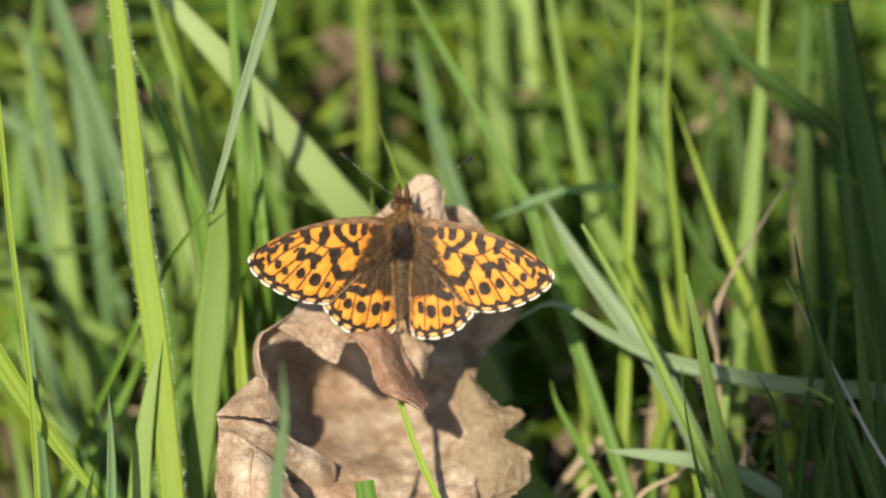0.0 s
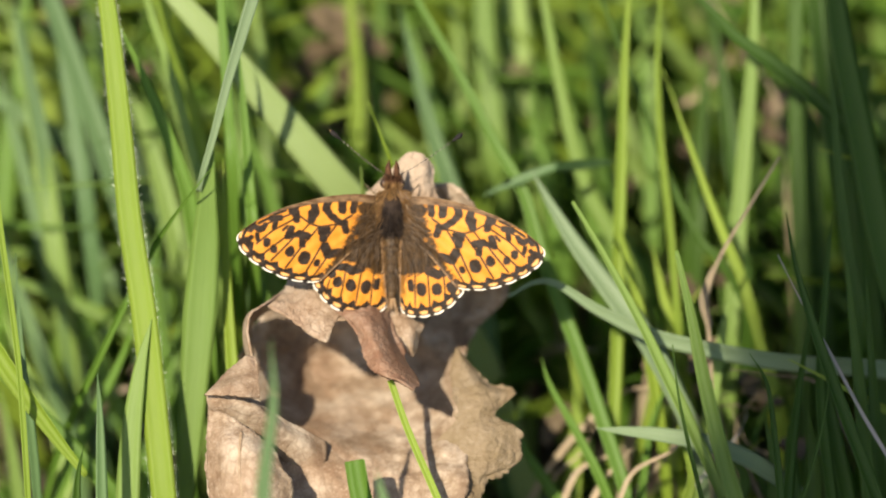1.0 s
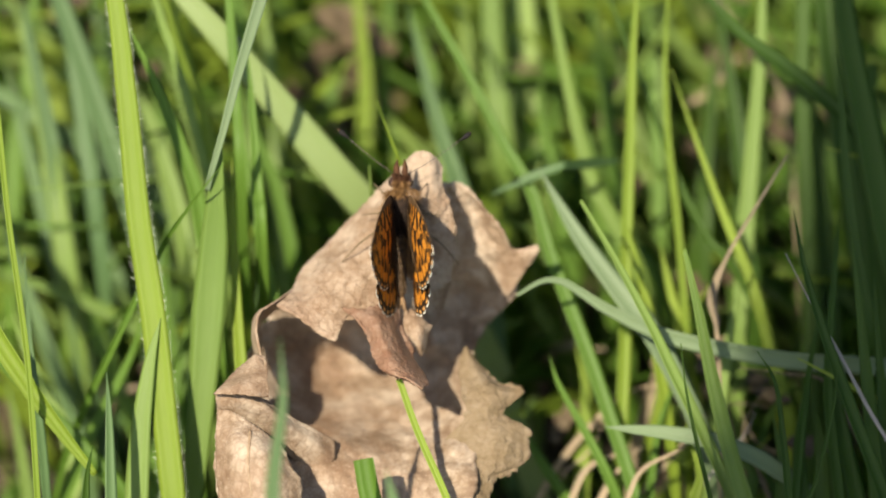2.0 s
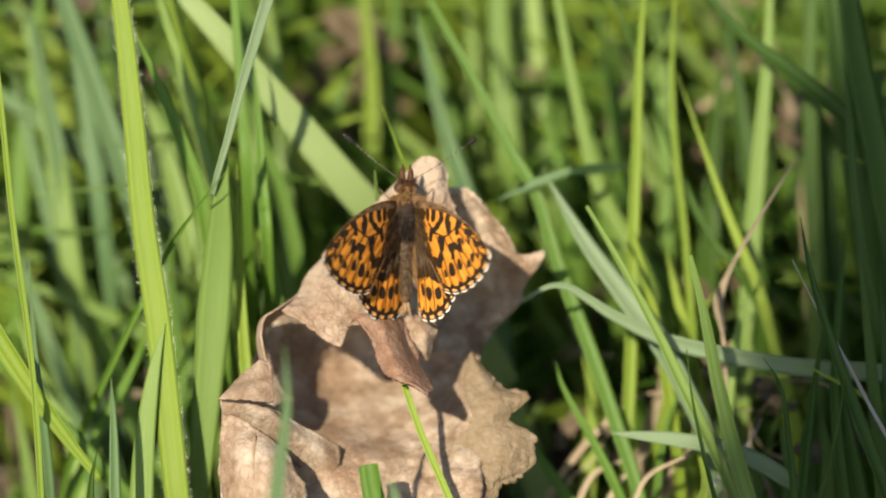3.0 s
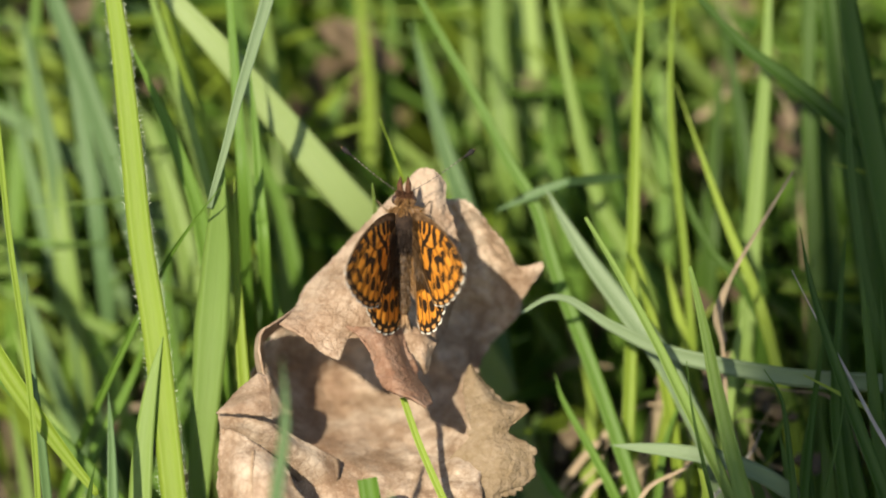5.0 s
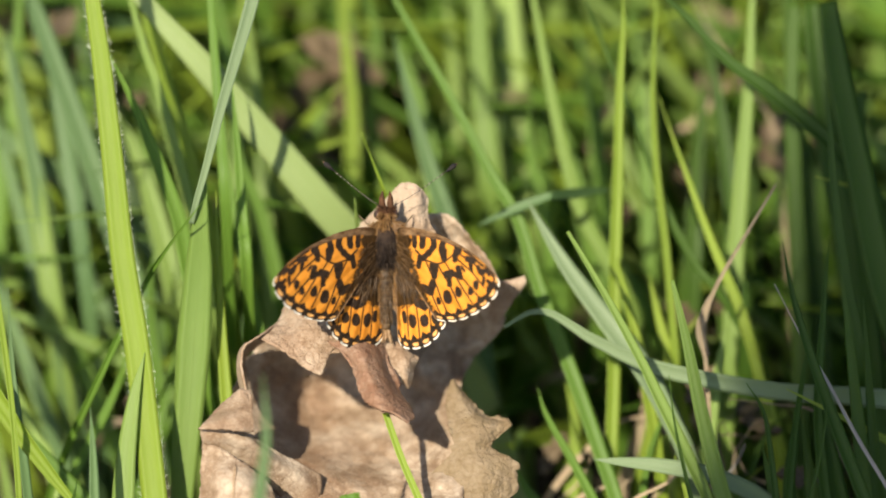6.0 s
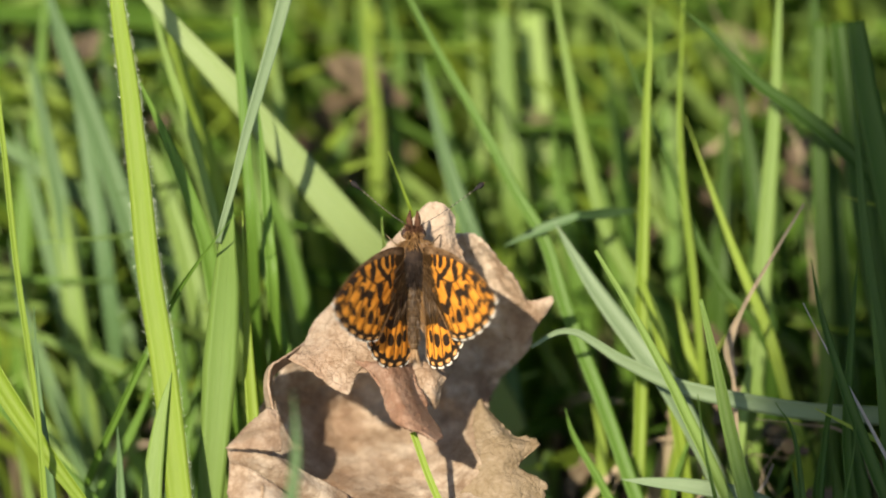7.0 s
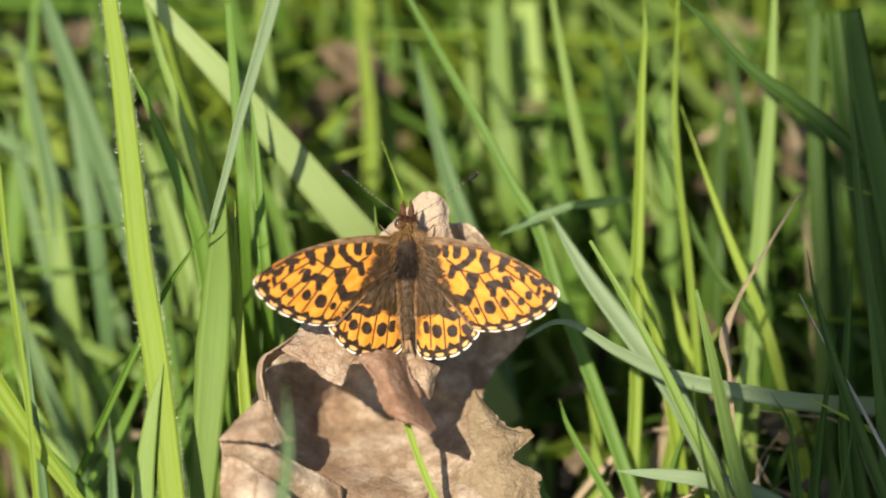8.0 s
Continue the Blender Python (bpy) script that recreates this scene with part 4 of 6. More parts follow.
def blade_strip(line, width, roll, fold, tip, base, facing, start=None, rib=None, widths=None):
    """A tapering, gutter-shaped blade with thickness, along a line of points in metres."""
    count = len(line)
    points, faces, uvs = [], [], []
    run = 0.0
    for k in range(count):
        f = k / (count - 1)
        way = Vector(line[min(k + 1, count - 1)] - line[max(k - 1, 0)]).normalized()
        side = way.cross(facing)
        side = side.normalized() if side.length > 1e-6 else Vector((1, 0, 0))
        side = Matrix.Rotation(radians(roll), 3, way) @ side
        face = side.cross(way)
        taper = (base + (1 - base) * min(1.0, f / 0.35)) * (1 - max(0.0, (f - 0.45) / 0.55) ** 1.8 * tip)
        if start is not None:
            taper = base * (1 - max(0.0, (f - start) / (1 - start)) * tip)
        if widths is not None:
            taper = float(np.interp(f, np.linspace(0, 1, len(widths)), widths))
        half = max(width * 0.5 * taper, 0.00006)
        run += (Vector(line[k] - line[k - 1]).length if k else 0)
        p = Vector(line[k])
        if rib is not None:
            rib.append((np.array(p + face * half * fold * -0.6), half))
        for a, lift, u in ((-1, 1, 0.0), (-0.55, 0.35, 0.22), (0, 0, 0.5), (0.55, 0.35, 0.78), (1, 1, 1.0)):
            points.append(p + side * half * a + face * half * fold * (lift * 2 - 0.6))
            uvs.append((u, run * 1000))
        thick = min(0.00022, half * 0.4)
        for a, lift, u in ((0.55, 0.35, 0.78), (0, 0, 0.5), (-0.55, 0.35, 0.22)):
            points.append(p + side * half * a + face * (half * fold * (lift * 2 - 0.6) - thick))
            uvs.append((u, run * 1000))
    for k in range(count - 1):
        for j in range(8):
            faces.append((k * 8 + j, k * 8 + (j + 1) % 8, (k + 1) * 8 + (j + 1) % 8, (k + 1) * 8 + j))
    faces += [tuple(range(7, -1, -1)), tuple((count - 1) * 8 + j for j in range(8))]
    return points, faces, uvs


GRASS_LABELS = {
    "lime": "fresh yellow-green grass blade with fine lengthwise ribs",
    "green": "mid-green grass blade rooted in the meadow floor",
    "pale": "broad pale green sunlit grass blade",
    "sage": "soft yellow-green grass blade in the sun",
    "grey": "grey-green grass blade with a pale bloom",
    "blue": "bluish green grass blade with a dull bloom",
    "dark": "narrow dark green grass blade, on the right coloured for shade",
    "bright": "broad whitish-green grass blade lit by the sun",
    "old": "weathered brown straw leaning in the grass",
    "straw": "dry tan grass straw among the green blades",
    "whitestraw": "thin bleached grass straw",
}


def blade(kind, width, points, roll=0, fold=0.2, tip=1, base=0.75, start=None, widths=None):
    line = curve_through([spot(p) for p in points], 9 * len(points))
    rib = []
    verts, faces, uvs = blade_strip(line, width * 0.001, roll, fold, tip, base, OUT, start, rib, widths)
    name = "straw" if kind in STRAWS else "grass_blade"
    ob = new(name, mesh_of(name, verts, faces, GRASS[kind], True, uvs))
    TALLY.append(ob)
    if kind not in STRAWS:
        # a slightly raised midrib
        keel = tube([p for p, _ in rib[1:-1]], [h * 0.016 for _, h in rib[1:-1]], 6, len(rib))
        part("midrib", mesh_of("midrib", *keel, GRASS[kind], True, [(0.5, 0.5)] * len(keel[0])), ob)
    return tagged(ob, GRASS_LABELS[kind], "straw" if kind in STRAWS else "grass blade", "dry straws" if kind in STRAWS else "tall grass blades")


# the hairy blade and its neighbours
blade("lime", 3.05, [(-29.4, -63.4, -10), (-30.1, -46.1, -1.3), (-30.5, -37.6, 1.7), (-31, -30.8, 3), (-32, -21.2, 3.1), (-33.5, -7.9, 3.3), (-35.1, 2.7, 3.4), (-36.2, 14, 3.6), (-37.4, 25.2, 3.7), (-38.5, 33.2, 3.9), (-39.6, 42.4, 4)], roll=-8, fold=0.16, tip=0.6)
blade("sage", 3.05, [(-36.4, -63.9, -9.4), (-36, -46.1, -0.6), (-35.7, -37.6, 2.4), (-35.4, -30.7, 3.6), (-34.9, -21.8, 3.6), (-33.9, -14.2, 3.6), (-32.6, -8.7, 3.6)], roll=-12, fold=0.12)
blade("blue", 1.70, [(-37.8, -68.2, -4.3), (-37.9, -45.8, 6.8), (-37.9, -37.3, 9.8), (-38, -30.4, 11), (-38.2, -20.9, 11), (-38.5, -14.9, 11)], roll=20)
blade("lime", 2.64, [(-93.3, -17.2, -65), (-69.4, 11.3, -3.8), (-63.9, 9.3, 3), (-59.8, 4, 5), (-53.2, -8.2, 5), (-47.9, -16.5, 5), (-43.9, -22.1, 5), (-40.1, -27, 5)], roll=15, fold=0.55, tip=0.7)
blade("lime", 0.72, [(-45.4, -66.4, -6.4), (-46, -45.9, 3.8), (-46.3, -37.4, 6.8), (-46.7, -30.5, 8), (-47.9, -13.7, 8), (-50.1, 2.7, 8), (-51.4, 15.2, 8), (-52.5, 25.1, 8), (-53.5, 33, 8), (-54.6, 42.2, 8)], fold=0.5, tip=0.4)
blade("dark", 1.32, [(-41.9, -66.4, -6.4), (-41.6, -45.9, 3.8), (-41.4, -37.4, 6.8), (-41.2, -30.5, 8), (-41, -26.9, 8), (-40.3, -23.5, 8)], roll=30)
blade("green", 2.10, [(-23.7, -46.6, -30), (-25.4, -20.4, -15.9), (-26.2, -12.1, -12.5), (-27.1, -5.4, -10.8), (-28.4, 2.8, -10), (-29.5, 7.9, -9.3), (-32.7, 16.6, -8.5), (-34.8, 21.5, -7.8), (-37.5, 27.3, -7)], roll=8, fold=0.3)
blade("sage", 4.2, [(-30.2, -58.3, -16.1), (-29.8, -46.1, -9.4), (-29.4, -37.9, -5.9), (-29, -31.1, -4), (-28.3, -22, -2.8), (-27.1, -8, -1.6), (-26.4, 0.7, -0.4), (-26.1, 6.1, 0.8), (-25.5, 11.4, 2)], roll=-6, fold=0.12, widths=(0.45, 0.45, 0.45, 0.45, 0.75, 1, 0.8, 0.5, 0.08))
blade("grey", 1.6, [(-27.2, 6.4, 1), (-26.6, 8.7, 2.2), (-25.3, 13, 3.3), (-23.6, 19.3, 4.5), (-21.9, 24.8, 5.7), (-20, 31, 6.8), (-17.9, 38.9, 8)], roll=-4, fold=0.25, widths=(0.4, 0.46, 0.55, 0.7, 0.86, 1, 1.1))
blade("green", 1.49, [(-20.9, -40.8, -43.2), (-21, -18.3, -24.4), (-21.1, 0, -9), (-21.6, 7.5, -9), (-22.2, 16.3, -9), (-22.8, 23.4, -9)], roll=10, fold=0.3)
blade("green", 1.36, [(-23.4, -36.7, -48.1), (-23.5, -12.4, -27.7), (-23.6, 7.5, -11), (-24.2, 17.7, -11), (-24.8, 25.8, -11), (-25.4, 34, -11)], roll=-15, tip=0.4)
blade("green", 1.01, [(-49.6, -45.4, -31.4), (-47.8, -35.1, -23.4), (-46, -28, -18.2), (-44, -22.5, -14.4), (-39.9, -14.1, -9), (-33.5, -1.6, -3.7), (-29.9, 3.7, 1.6), (-25, 9.6, 7)], roll=20, fold=0.4)
blade("lime", 1.81, [(-20.8, -56.6, -18.1), (-21.6, -36.8, -8.2), (-22.1, -28.3, -5.2), (-22.7, -21.4, -4), (-23.6, -12, -4), (-24.2, -0.6, -4), (-24.5, 10.3, -4)], roll=10)
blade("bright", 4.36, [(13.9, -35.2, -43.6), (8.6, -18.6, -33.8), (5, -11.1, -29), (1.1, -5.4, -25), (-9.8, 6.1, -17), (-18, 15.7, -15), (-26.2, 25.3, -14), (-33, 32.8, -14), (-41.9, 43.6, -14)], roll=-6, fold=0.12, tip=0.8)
blade("pale", 1.17, [(-21.6, -40.2, -37.6), (-24.8, -9.6, -22.2), (-26, -1.2, -19.2), (-27.4, 5.6, -18), (-30.1, 16.2, -18), (-32, 22.7, -18), (-33.4, 26.8, -18), (-35, 32.3, -18), (-37.8, 44, -18)], roll=20, tip=0.6)
blade("lime", 2.50, [(-19.8, -38.9, -39.2), (-22, -17.2, -28.2), (-23.2, -8.8, -25.2), (-24.5, -2, -24), (-28.1, 12.2, -24), (-31.1, 22.9, -24), (-34.1, 33.3, -24), (-37, 44.4, -24)], roll=15)
blade("sage", 1.54, [(-21.3, -33.6, -45.5), (-23.5, -13.7, -35.4), (-24.8, -5.3, -32.4), (-26.2, 1.5, -31.2), (-28.9, 11.3, -31.2), (-30.8, 20.4, -31.2), (-31.5, 26.7, -31.2)], roll=-25)
blade("blue", 3.11, [(-30.7, -31.8, -47.7), (-32.6, -17.1, -40.2), (-34.2, -8.7, -37.2), (-36, -2, -36), (-41.6, 14.9, -36), (-47.5, 31.2, -36), (-48.9, 35.4, -36), (-51.9, 45.3, -36)], roll=10)
blade("blue", 3.86, [(-15.9, -26.6, -53.8), (-19.5, -15.8, -47.7), (-23.3, -8.3, -44.5), (-27.4, -2.8, -43.2), (-38.2, 7.6, -43.2), (-46.7, 13.7, -43.2), (-56.7, 20.1, -43.2), (-60.3, 22.2, -43.2)], roll=-15)
blade("blue", 2.70, [(-43.6, -31.6, -47.9), (-44.2, -20.9, -42.6), (-44.9, -12.5, -39.6), (-45.7, -5.6, -38.4), (-47.5, 7.2, -38.4), (-49.4, 17.1, -38.4), (-51.4, 26.3, -38.4), (-52.2, 31.3, -38.4)], roll=12)
blade("blue", 2.43, [(-41.1, -32, -47.4), (-42.4, -23.8, -44.4), (-43.9, -17.1, -43.2), (-48.5, -0.6, -43.2), (-52.8, 15.8, -43.2), (-54.6, 22.9, -43.2)], roll=-20)
blade("green", 2.05, [(-42, -16, -66.5), (-42.2, -6.5, -61.8), (-42.4, 2, -58.8), (-42.7, 8.8, -57.6), (-43.3, 21.3, -57.6), (-44.1, 33.7, -57.6), (-45, 46.8, -57.6)], roll=15)
blade("green", 0.99, [(-84.4, -23.1, -58), (-70.8, -3.7, -41.5), (-64.1, 0.9, -37.5), (-57.5, 2.6, -36), (-49, 2.5, -36), (-40.4, 2.3, -36)], roll=10, fold=0.1)
blade("sage", 2.54, [(-16.7, -35.3, -43.5), (-18.5, -30.2, -40.5), (-22.7, -22.9, -37.3), (-27.1, -17.6, -36), (-31.4, -14.1, -36), (-41.3, -8.4, -36), (-51.2, -4.5, -36), (-56.8, -2.8, -36)], roll=-10)
blade("green", 2.18, [(-28.1, -53.1, -22.3), (-31.3, -42.6, -16.4), (-34.9, -34.9, -13.3), (-38.7, -29.2, -12), (-45.2, -22, -12), (-53.3, -13.5, -12), (-56, -10.8, -12)], roll=15)
blade("blue", 1.20, [(-45.1, -58.2, -16.2), (-46.3, -33.9, -4.2), (-46.8, -25.5, -1.2), (-47.5, -18.6, 0), (-48.4, -10.6, 0), (-48.9, -0.9, 0)], roll=15)
blade("green", 2.33, [(-16.5, -47.4, -29), (-17.6, -28.9, -19.8), (-18.3, -20.5, -16.8), (-19.1, -13.6, -15.6), (-20.7, -2.7, -15.6), (-22.5, 6.2, -15.6), (-23.5, 14.4, -15.6)], roll=-18)
blade("green", 2.11, [(-14, -33.3, -45.9), (-15.5, -17.2, -37.8), (-16.7, -8.8, -34.8), (-17.9, -2, -33.6), (-20, 7.1, -33.6), (-22.7, 14.2, -33.6), (-24.2, 20.5, -33.6)], roll=18)
blade("lime", 1.67, [(-17.8, -39.3, -38.7), (-19.9, -23.3, -30.6), (-21.5, -15, -27.6), (-23.2, -8.3, -26.4), (-26, 0.1, -26.4), (-28.8, 9.8, -26.4), (-30.9, 16.8, -26.4)], roll=-10)
blade("green", 2.88, [(-19.9, -20.2, -61.5), (-21, -1.6, -52.2), (-21.8, 6.9, -49.2), (-22.6, 13.8, -48), (-24, 23.1, -48), (-26.2, 34.6, -48), (-28.2, 46.2, -48)], roll=20)
blade("green", 2.17, [(-32.8, -55.6, -19.4), (-32.3, -46.8, -15), (-31.6, -38.3, -12), (-30.8, -31.5, -10.8), (-29.8, -24.4, -10.8), (-28.2, -17.6, -10.8)], roll=40)
blade("sage", 1.42, [(-23.1, -31.7, -47.8), (-24.5, -27.3, -45.3), (-28.3, -19.7, -42.1), (-32.3, -14.2, -40.8), (-38, -8.5, -40.8), (-41.2, -4.2, -40.8)], roll=25)
blade("green", 1.65, [(-49.9, -47.4, -29.1), (-47.8, -38.2, -24.2), (-45.9, -32, -21.6), (-42.6, -24, -19.2), (-37.3, -13.6, -16.8), (-35.6, -8.1, -14.4)], roll=-20)
blade("blue", 2.12, [(-42.9, -36.6, -41.9), (-43.4, -33.3, -40.2), (-45.1, -24.9, -37.2), (-46.9, -18.3, -36), (-50.5, -8.4, -36), (-53.3, 0.1, -36), (-54.7, 7.8, -36)], roll=15)
blade("green", 2.41, [(-34, -36.3, -42.3), (-35.7, -29.2, -39.6), (-37.9, -22.6, -38.4), (-42.1, -12.7, -38.4), (-45, -4.2, -38.4), (-46.4, 4.3, -38.4)], roll=-12)
blade("green", 1.96, [(-28.7, -42.2, -35.3), (-29.1, -37.6, -33), (-30, -29.1, -30), (-31, -22.3, -28.8), (-33.1, -11.1, -28.8), (-33.8, -2, -28.8), (-33.1, 4.3, -28.8)], roll=18)
blade("pale", 1.81, [(-42.1, -46.4, -30.2), (-43, -39.1, -27.6), (-44.1, -32.3, -26.4), (-46.2, -22.2, -26.4), (-50.4, -13.9, -26.4), (-52.5, -8.3, -26.4)], roll=-18)
blade("green", 2.08, [(-36.4, -48, -28.4), (-35.7, -39, -25.2), (-34.9, -32.2, -24), (-33.6, -22.1, -24), (-31.5, -13.8, -24), (-30.4, -8.3, -24)], roll=12)
blade("sage", 1.82, [(-49.5, -43.4, -33.8), (-49.9, -39.4, -32.4), (-50.8, -32.5, -31.2), (-52.2, -23.8, -31.2), (-53.6, -16.8, -31.2)], roll=20)
blade("blue", 2.02, [(-34.1, -25.6, -55), (-35.1, -20.3, -52.3), (-37.4, -12.1, -49.3), (-39.9, -5.7, -48), (-43.5, 1.5, -48), (-45.6, 10.2, -48), (-46.4, 18.8, -48)], roll=10)
blade("green", 2.44, [(-55, -25.3, -55.4), (-54.7, -13.9, -49.8), (-54.4, -5.4, -46.8), (-54.1, 1.5, -45.6), (-53.4, 13.7, -45.6), (-51.9, 23, -45.6), (-51.2, 33.1, -45.6), (-50.4, 46, -45.6)], roll=-15)
blade("green", 2.20, [(-43, -11.5, -71.9), (-44, 3.8, -64.2), (-44.9, 12.3, -61.2), (-45.8, 19.1, -60), (-47.2, 27.9, -60), (-50.2, 35.3, -60), (-54.4, 47, -60)], roll=15)
blade("lime", 2.32, [(-14, -20.9, -60.6), (-14.5, -13.8, -57), (-15.4, -5.3, -54), (-16.2, 1.5, -52.8), (-17.7, 10.2, -52.8), (-20.6, 18.9, -52.8), (-22.1, 27.6, -52.8), (-22.8, 33.4, -52.8), (-24.2, 46.5, -52.8)], roll=-15)
blade("green", 2.05, [(-4.8, -14.7, -68), (-5.3, -2.1, -61.8), (-5.7, 6.3, -58.8), (-6.1, 13.2, -57.6), (-6.9, 22, -57.6), (-6.1, 30.8, -57.6), (-6.9, 34.4, -57.6), (-9.1, 46.8, -57.6)], roll=15)
blade("lime", 2.18, [(9, -17, -65.3), (8.6, -5.1, -59.4), (8.2, 3.4, -56.4), (7.7, 10.3, -55.2), (7, 19, -55.2), (8.4, 27.7, -55.2), (7.7, 34.3, -55.2), (6.5, 46.7, -55.2)], roll=-10)
blade("green", 2.14, [(19.4, -26.6, -53.8), (18.3, -13.7, -47.4), (17.3, -5.3, -44.4), (16.2, 1.5, -43.2), (14.4, 10.1, -43.2), (13.3, 17.2, -43.2), (13.7, 22.9, -43.2)], roll=12)
# the long blades behind the leaf
# a yellow-green blade, its shadowed stretch matched by the darker mid-green
blade("green", 1.80, [(28.1, -55.8, -19.1), (26.5, -43.2, -13.9), (24.9, -34.6, -12), (23.2, -27.8, -12), (21.2, -21.7, -13.5), (18.2, -12.9, -15), (14.1, -2, -16.5), (11.5, 6.6, -18), (8, 12.8, -19.5), (3.2, 22.1, -21), (-2.7, 32.6, -22.5), (-8.7, 44.4, -24)], roll=8, tip=0.8)
blade("blue", 2.81, [(10.4, -34.6, -44.4), (7.8, -13.8, -34.6), (6.3, -5.3, -32), (4.6, 1.5, -31.2), (2.5, 8.1, -31.8), (0.3, 14.8, -32.4), (-1.8, 22.6, -33), (-3.6, 30.1, -33.6)], roll=18)
blade("lime", 0.61, [(0, -33, -46.3), (-1, -14.1, -30.3), (-1.6, -7.3, -24.5), (-2.2, -2, -20), (-3.1, 3.8, -15), (-4.4, 9.4, -6), (-5.6, 12.8, -4), (-7.2, 17.1, -2)], fold=0.4)
blade("pale", 0.61, [(-4.2, -33.4, -45.8), (-5.3, -14.6, -29.6), (-5.8, -7.9, -23.6), (-6.5, -2.7, -19), (-7.4, 2.8, -14), (-7.9, 6.5, -8), (-8.1, 9.4, -5)], fold=0.4, tip=0.8)
blade("lime", 2.60, [(-11.7, -22.4, -58.8), (-11.4, -13.8, -54.6), (-10.9, -5.4, -51.6), (-10.4, 1.5, -50.4), (-9.5, 10.9, -50.4), (-9.1, 21, -50.4), (-10.4, 34, -50.4), (-11.5, 46.3, -50.4)], roll=15)
blade("pale", 4.53, [(13.4, -13.3, -76), (13.1, -1.5, -66.1), (13, 8.1, -58), (11.8, 21.3, -58), (10.7, 36.6, -58)], roll=8, tip=0.3)
blade("sage", 3.46, [(9.1, -16.4, -72.3), (8.9, -1.8, -60), (8.7, 10.2, -50), (7.5, 23.2, -50), (6.9, 36.2, -50)], roll=-12, tip=0.4)
blade("green", 1.77, [(-19.4, -13.3, -69.7), (-18.8, -7, -66.6), (-17.7, 1.4, -63.6), (-16.5, 8.2, -62.4), (-14.3, 17.7, -62.4), (-11.3, 28, -62.4), (-10.6, 34.7, -62.4), (-9.3, 47.2, -62.4)], roll=-15)
blade("pale", 1.76, [(4.3, -13.1, -70), (4.3, -1.4, -64.2), (4.2, 7.1, -61.2), (4.1, 14, -60), (4, 24.3, -60), (3.1, 34.5, -60), (2.1, 47, -60)], roll=10)
blade("sage", 3.84, [(17, -13, -70.1), (16.8, -10.8, -69), (15.9, -2.3, -66), (14.8, 4.5, -64.8), (13.1, 13.4, -64.8), (12.3, 23.7, -64.8), (10.4, 34.8, -64.8), (8.5, 47.3, -64.8)], roll=8)
blade("sage", 2.10, [(32.9, -35, -43.8), (28.8, -14.5, -33.1), (26.4, -6.3, -30.1), (23.8, 0.1, -28.8), (19.4, 8.5, -28.8), (16.6, 19.3, -28.8), (14, 32.9, -28.8), (12, 44.8, -28.8)], roll=-25, fold=0.4)
blade("green", 2.14, [(34.9, -28.8, -51.3), (32.3, -17.1, -45.1), (29.6, -9, -42.1), (26.8, -2.8, -40.8), (20.4, 7.9, -40.8), (16.1, 17.2, -40.8)], roll=25)
blade("lime", 1.64, [(21.6, -50.6, -25.2), (21.8, -42, -21), (22, -33.5, -18), (22.2, -26.7, -16.8), (22.8, -13.6, -16.8), (23.1, 1.4, -16.8), (23.5, 12.4, -16.8), (23.8, 22.7, -16.8), (24.3, 30.2, -16.8), (24.2, 34.9, -16.8)], roll=12, fold=0.35)
blade("dark", 1.17, [(49.5, -39.1, -38.9), (42.7, -15.6, -26), (39.3, -7.8, -22.9), (35.6, -2, -21.6), (33, 1.1, -21.6), (29.8, 7.3, -21.6), (27.2, 14.6, -21.6), (23.3, 24.6, -21.6), (20.8, 31.1, -21.6), (19.1, 34.9, -21.6)], roll=20, fold=0.4)
blade("lime", 1.03, [(31.9, -43, -34.3), (31.2, -23.6, -24.6), (30.8, -15.1, -21.6), (30.4, -8.2, -20.4), (29.5, 2.8, -20.4), (28.4, 12.8, -20.4), (28, 22.1, -20.4), (28.4, 32.5, -20.4), (28.8, 44.2, -20.4)], roll=15)
blade("lime", 1.38, [(45.3, -43.5, -33.7), (42.8, -23.2, -23.4), (41.3, -14.9, -20.4), (39.6, -8.2, -19.2), (38.1, -3.4, -19.2), (35.3, 3.2, -19.2), (32.1, 11.8, -19.2), (28.6, 21.7, -19.2)], roll=-10)
blade("dark", 2.05, [(71.2, -38.4, -39.8), (59.5, -0.9, -18.8), (55.8, 6.7, -15.7), (52, 12.4, -14.4), (47, 17.7, -14.4), (42.1, 21.8, -14.4), (36.6, 25.9, -14.4), (31.1, 31.8, -14.4), (28.1, 34.3, -14.4)], roll=10, fold=0.35)
blade("sage", 2.22, [(36.4, -40.2, -37.6), (36.9, -23.6, -29.4), (37.2, -15.1, -26.4), (37.6, -8.3, -25.2), (38.3, 2.8, -25.2), (39.1, 12.6, -25.2), (39.9, 22.3, -25.2), (40.4, 32.7, -25.2), (41, 44.5, -25.2)], roll=-8)
blade("green", 2.45, [(40.3, -28, -52.1), (39.9, -19.8, -49.2), (39.3, -12.9, -48), (37.9, 1.5, -48), (40.4, 13.8, -48)], roll=18)
blade("grey", 2.72, [(39.3, -50.2, -25.8), (32.5, -24.9, -13.7), (29.3, -16.9, -11.3), (25.9, -10.8, -10.8), (22.2, -5.9, -11.7), (17.8, 0.1, -12.6), (14.9, 4.8, -13.5), (12.4, 9.3, -14.4)], roll=12)
blade("blue", 1.23, [(15.5, 9.7, -16.8), (11.4, 8.2, -17.4), (6.6, 6.1, -18)], roll=20)
blade("blue", 1.38, [(15.5, 9.7, -16.8), (19.1, 10.1, -21.6), (23.4, 10.5, -26.4)], roll=20)
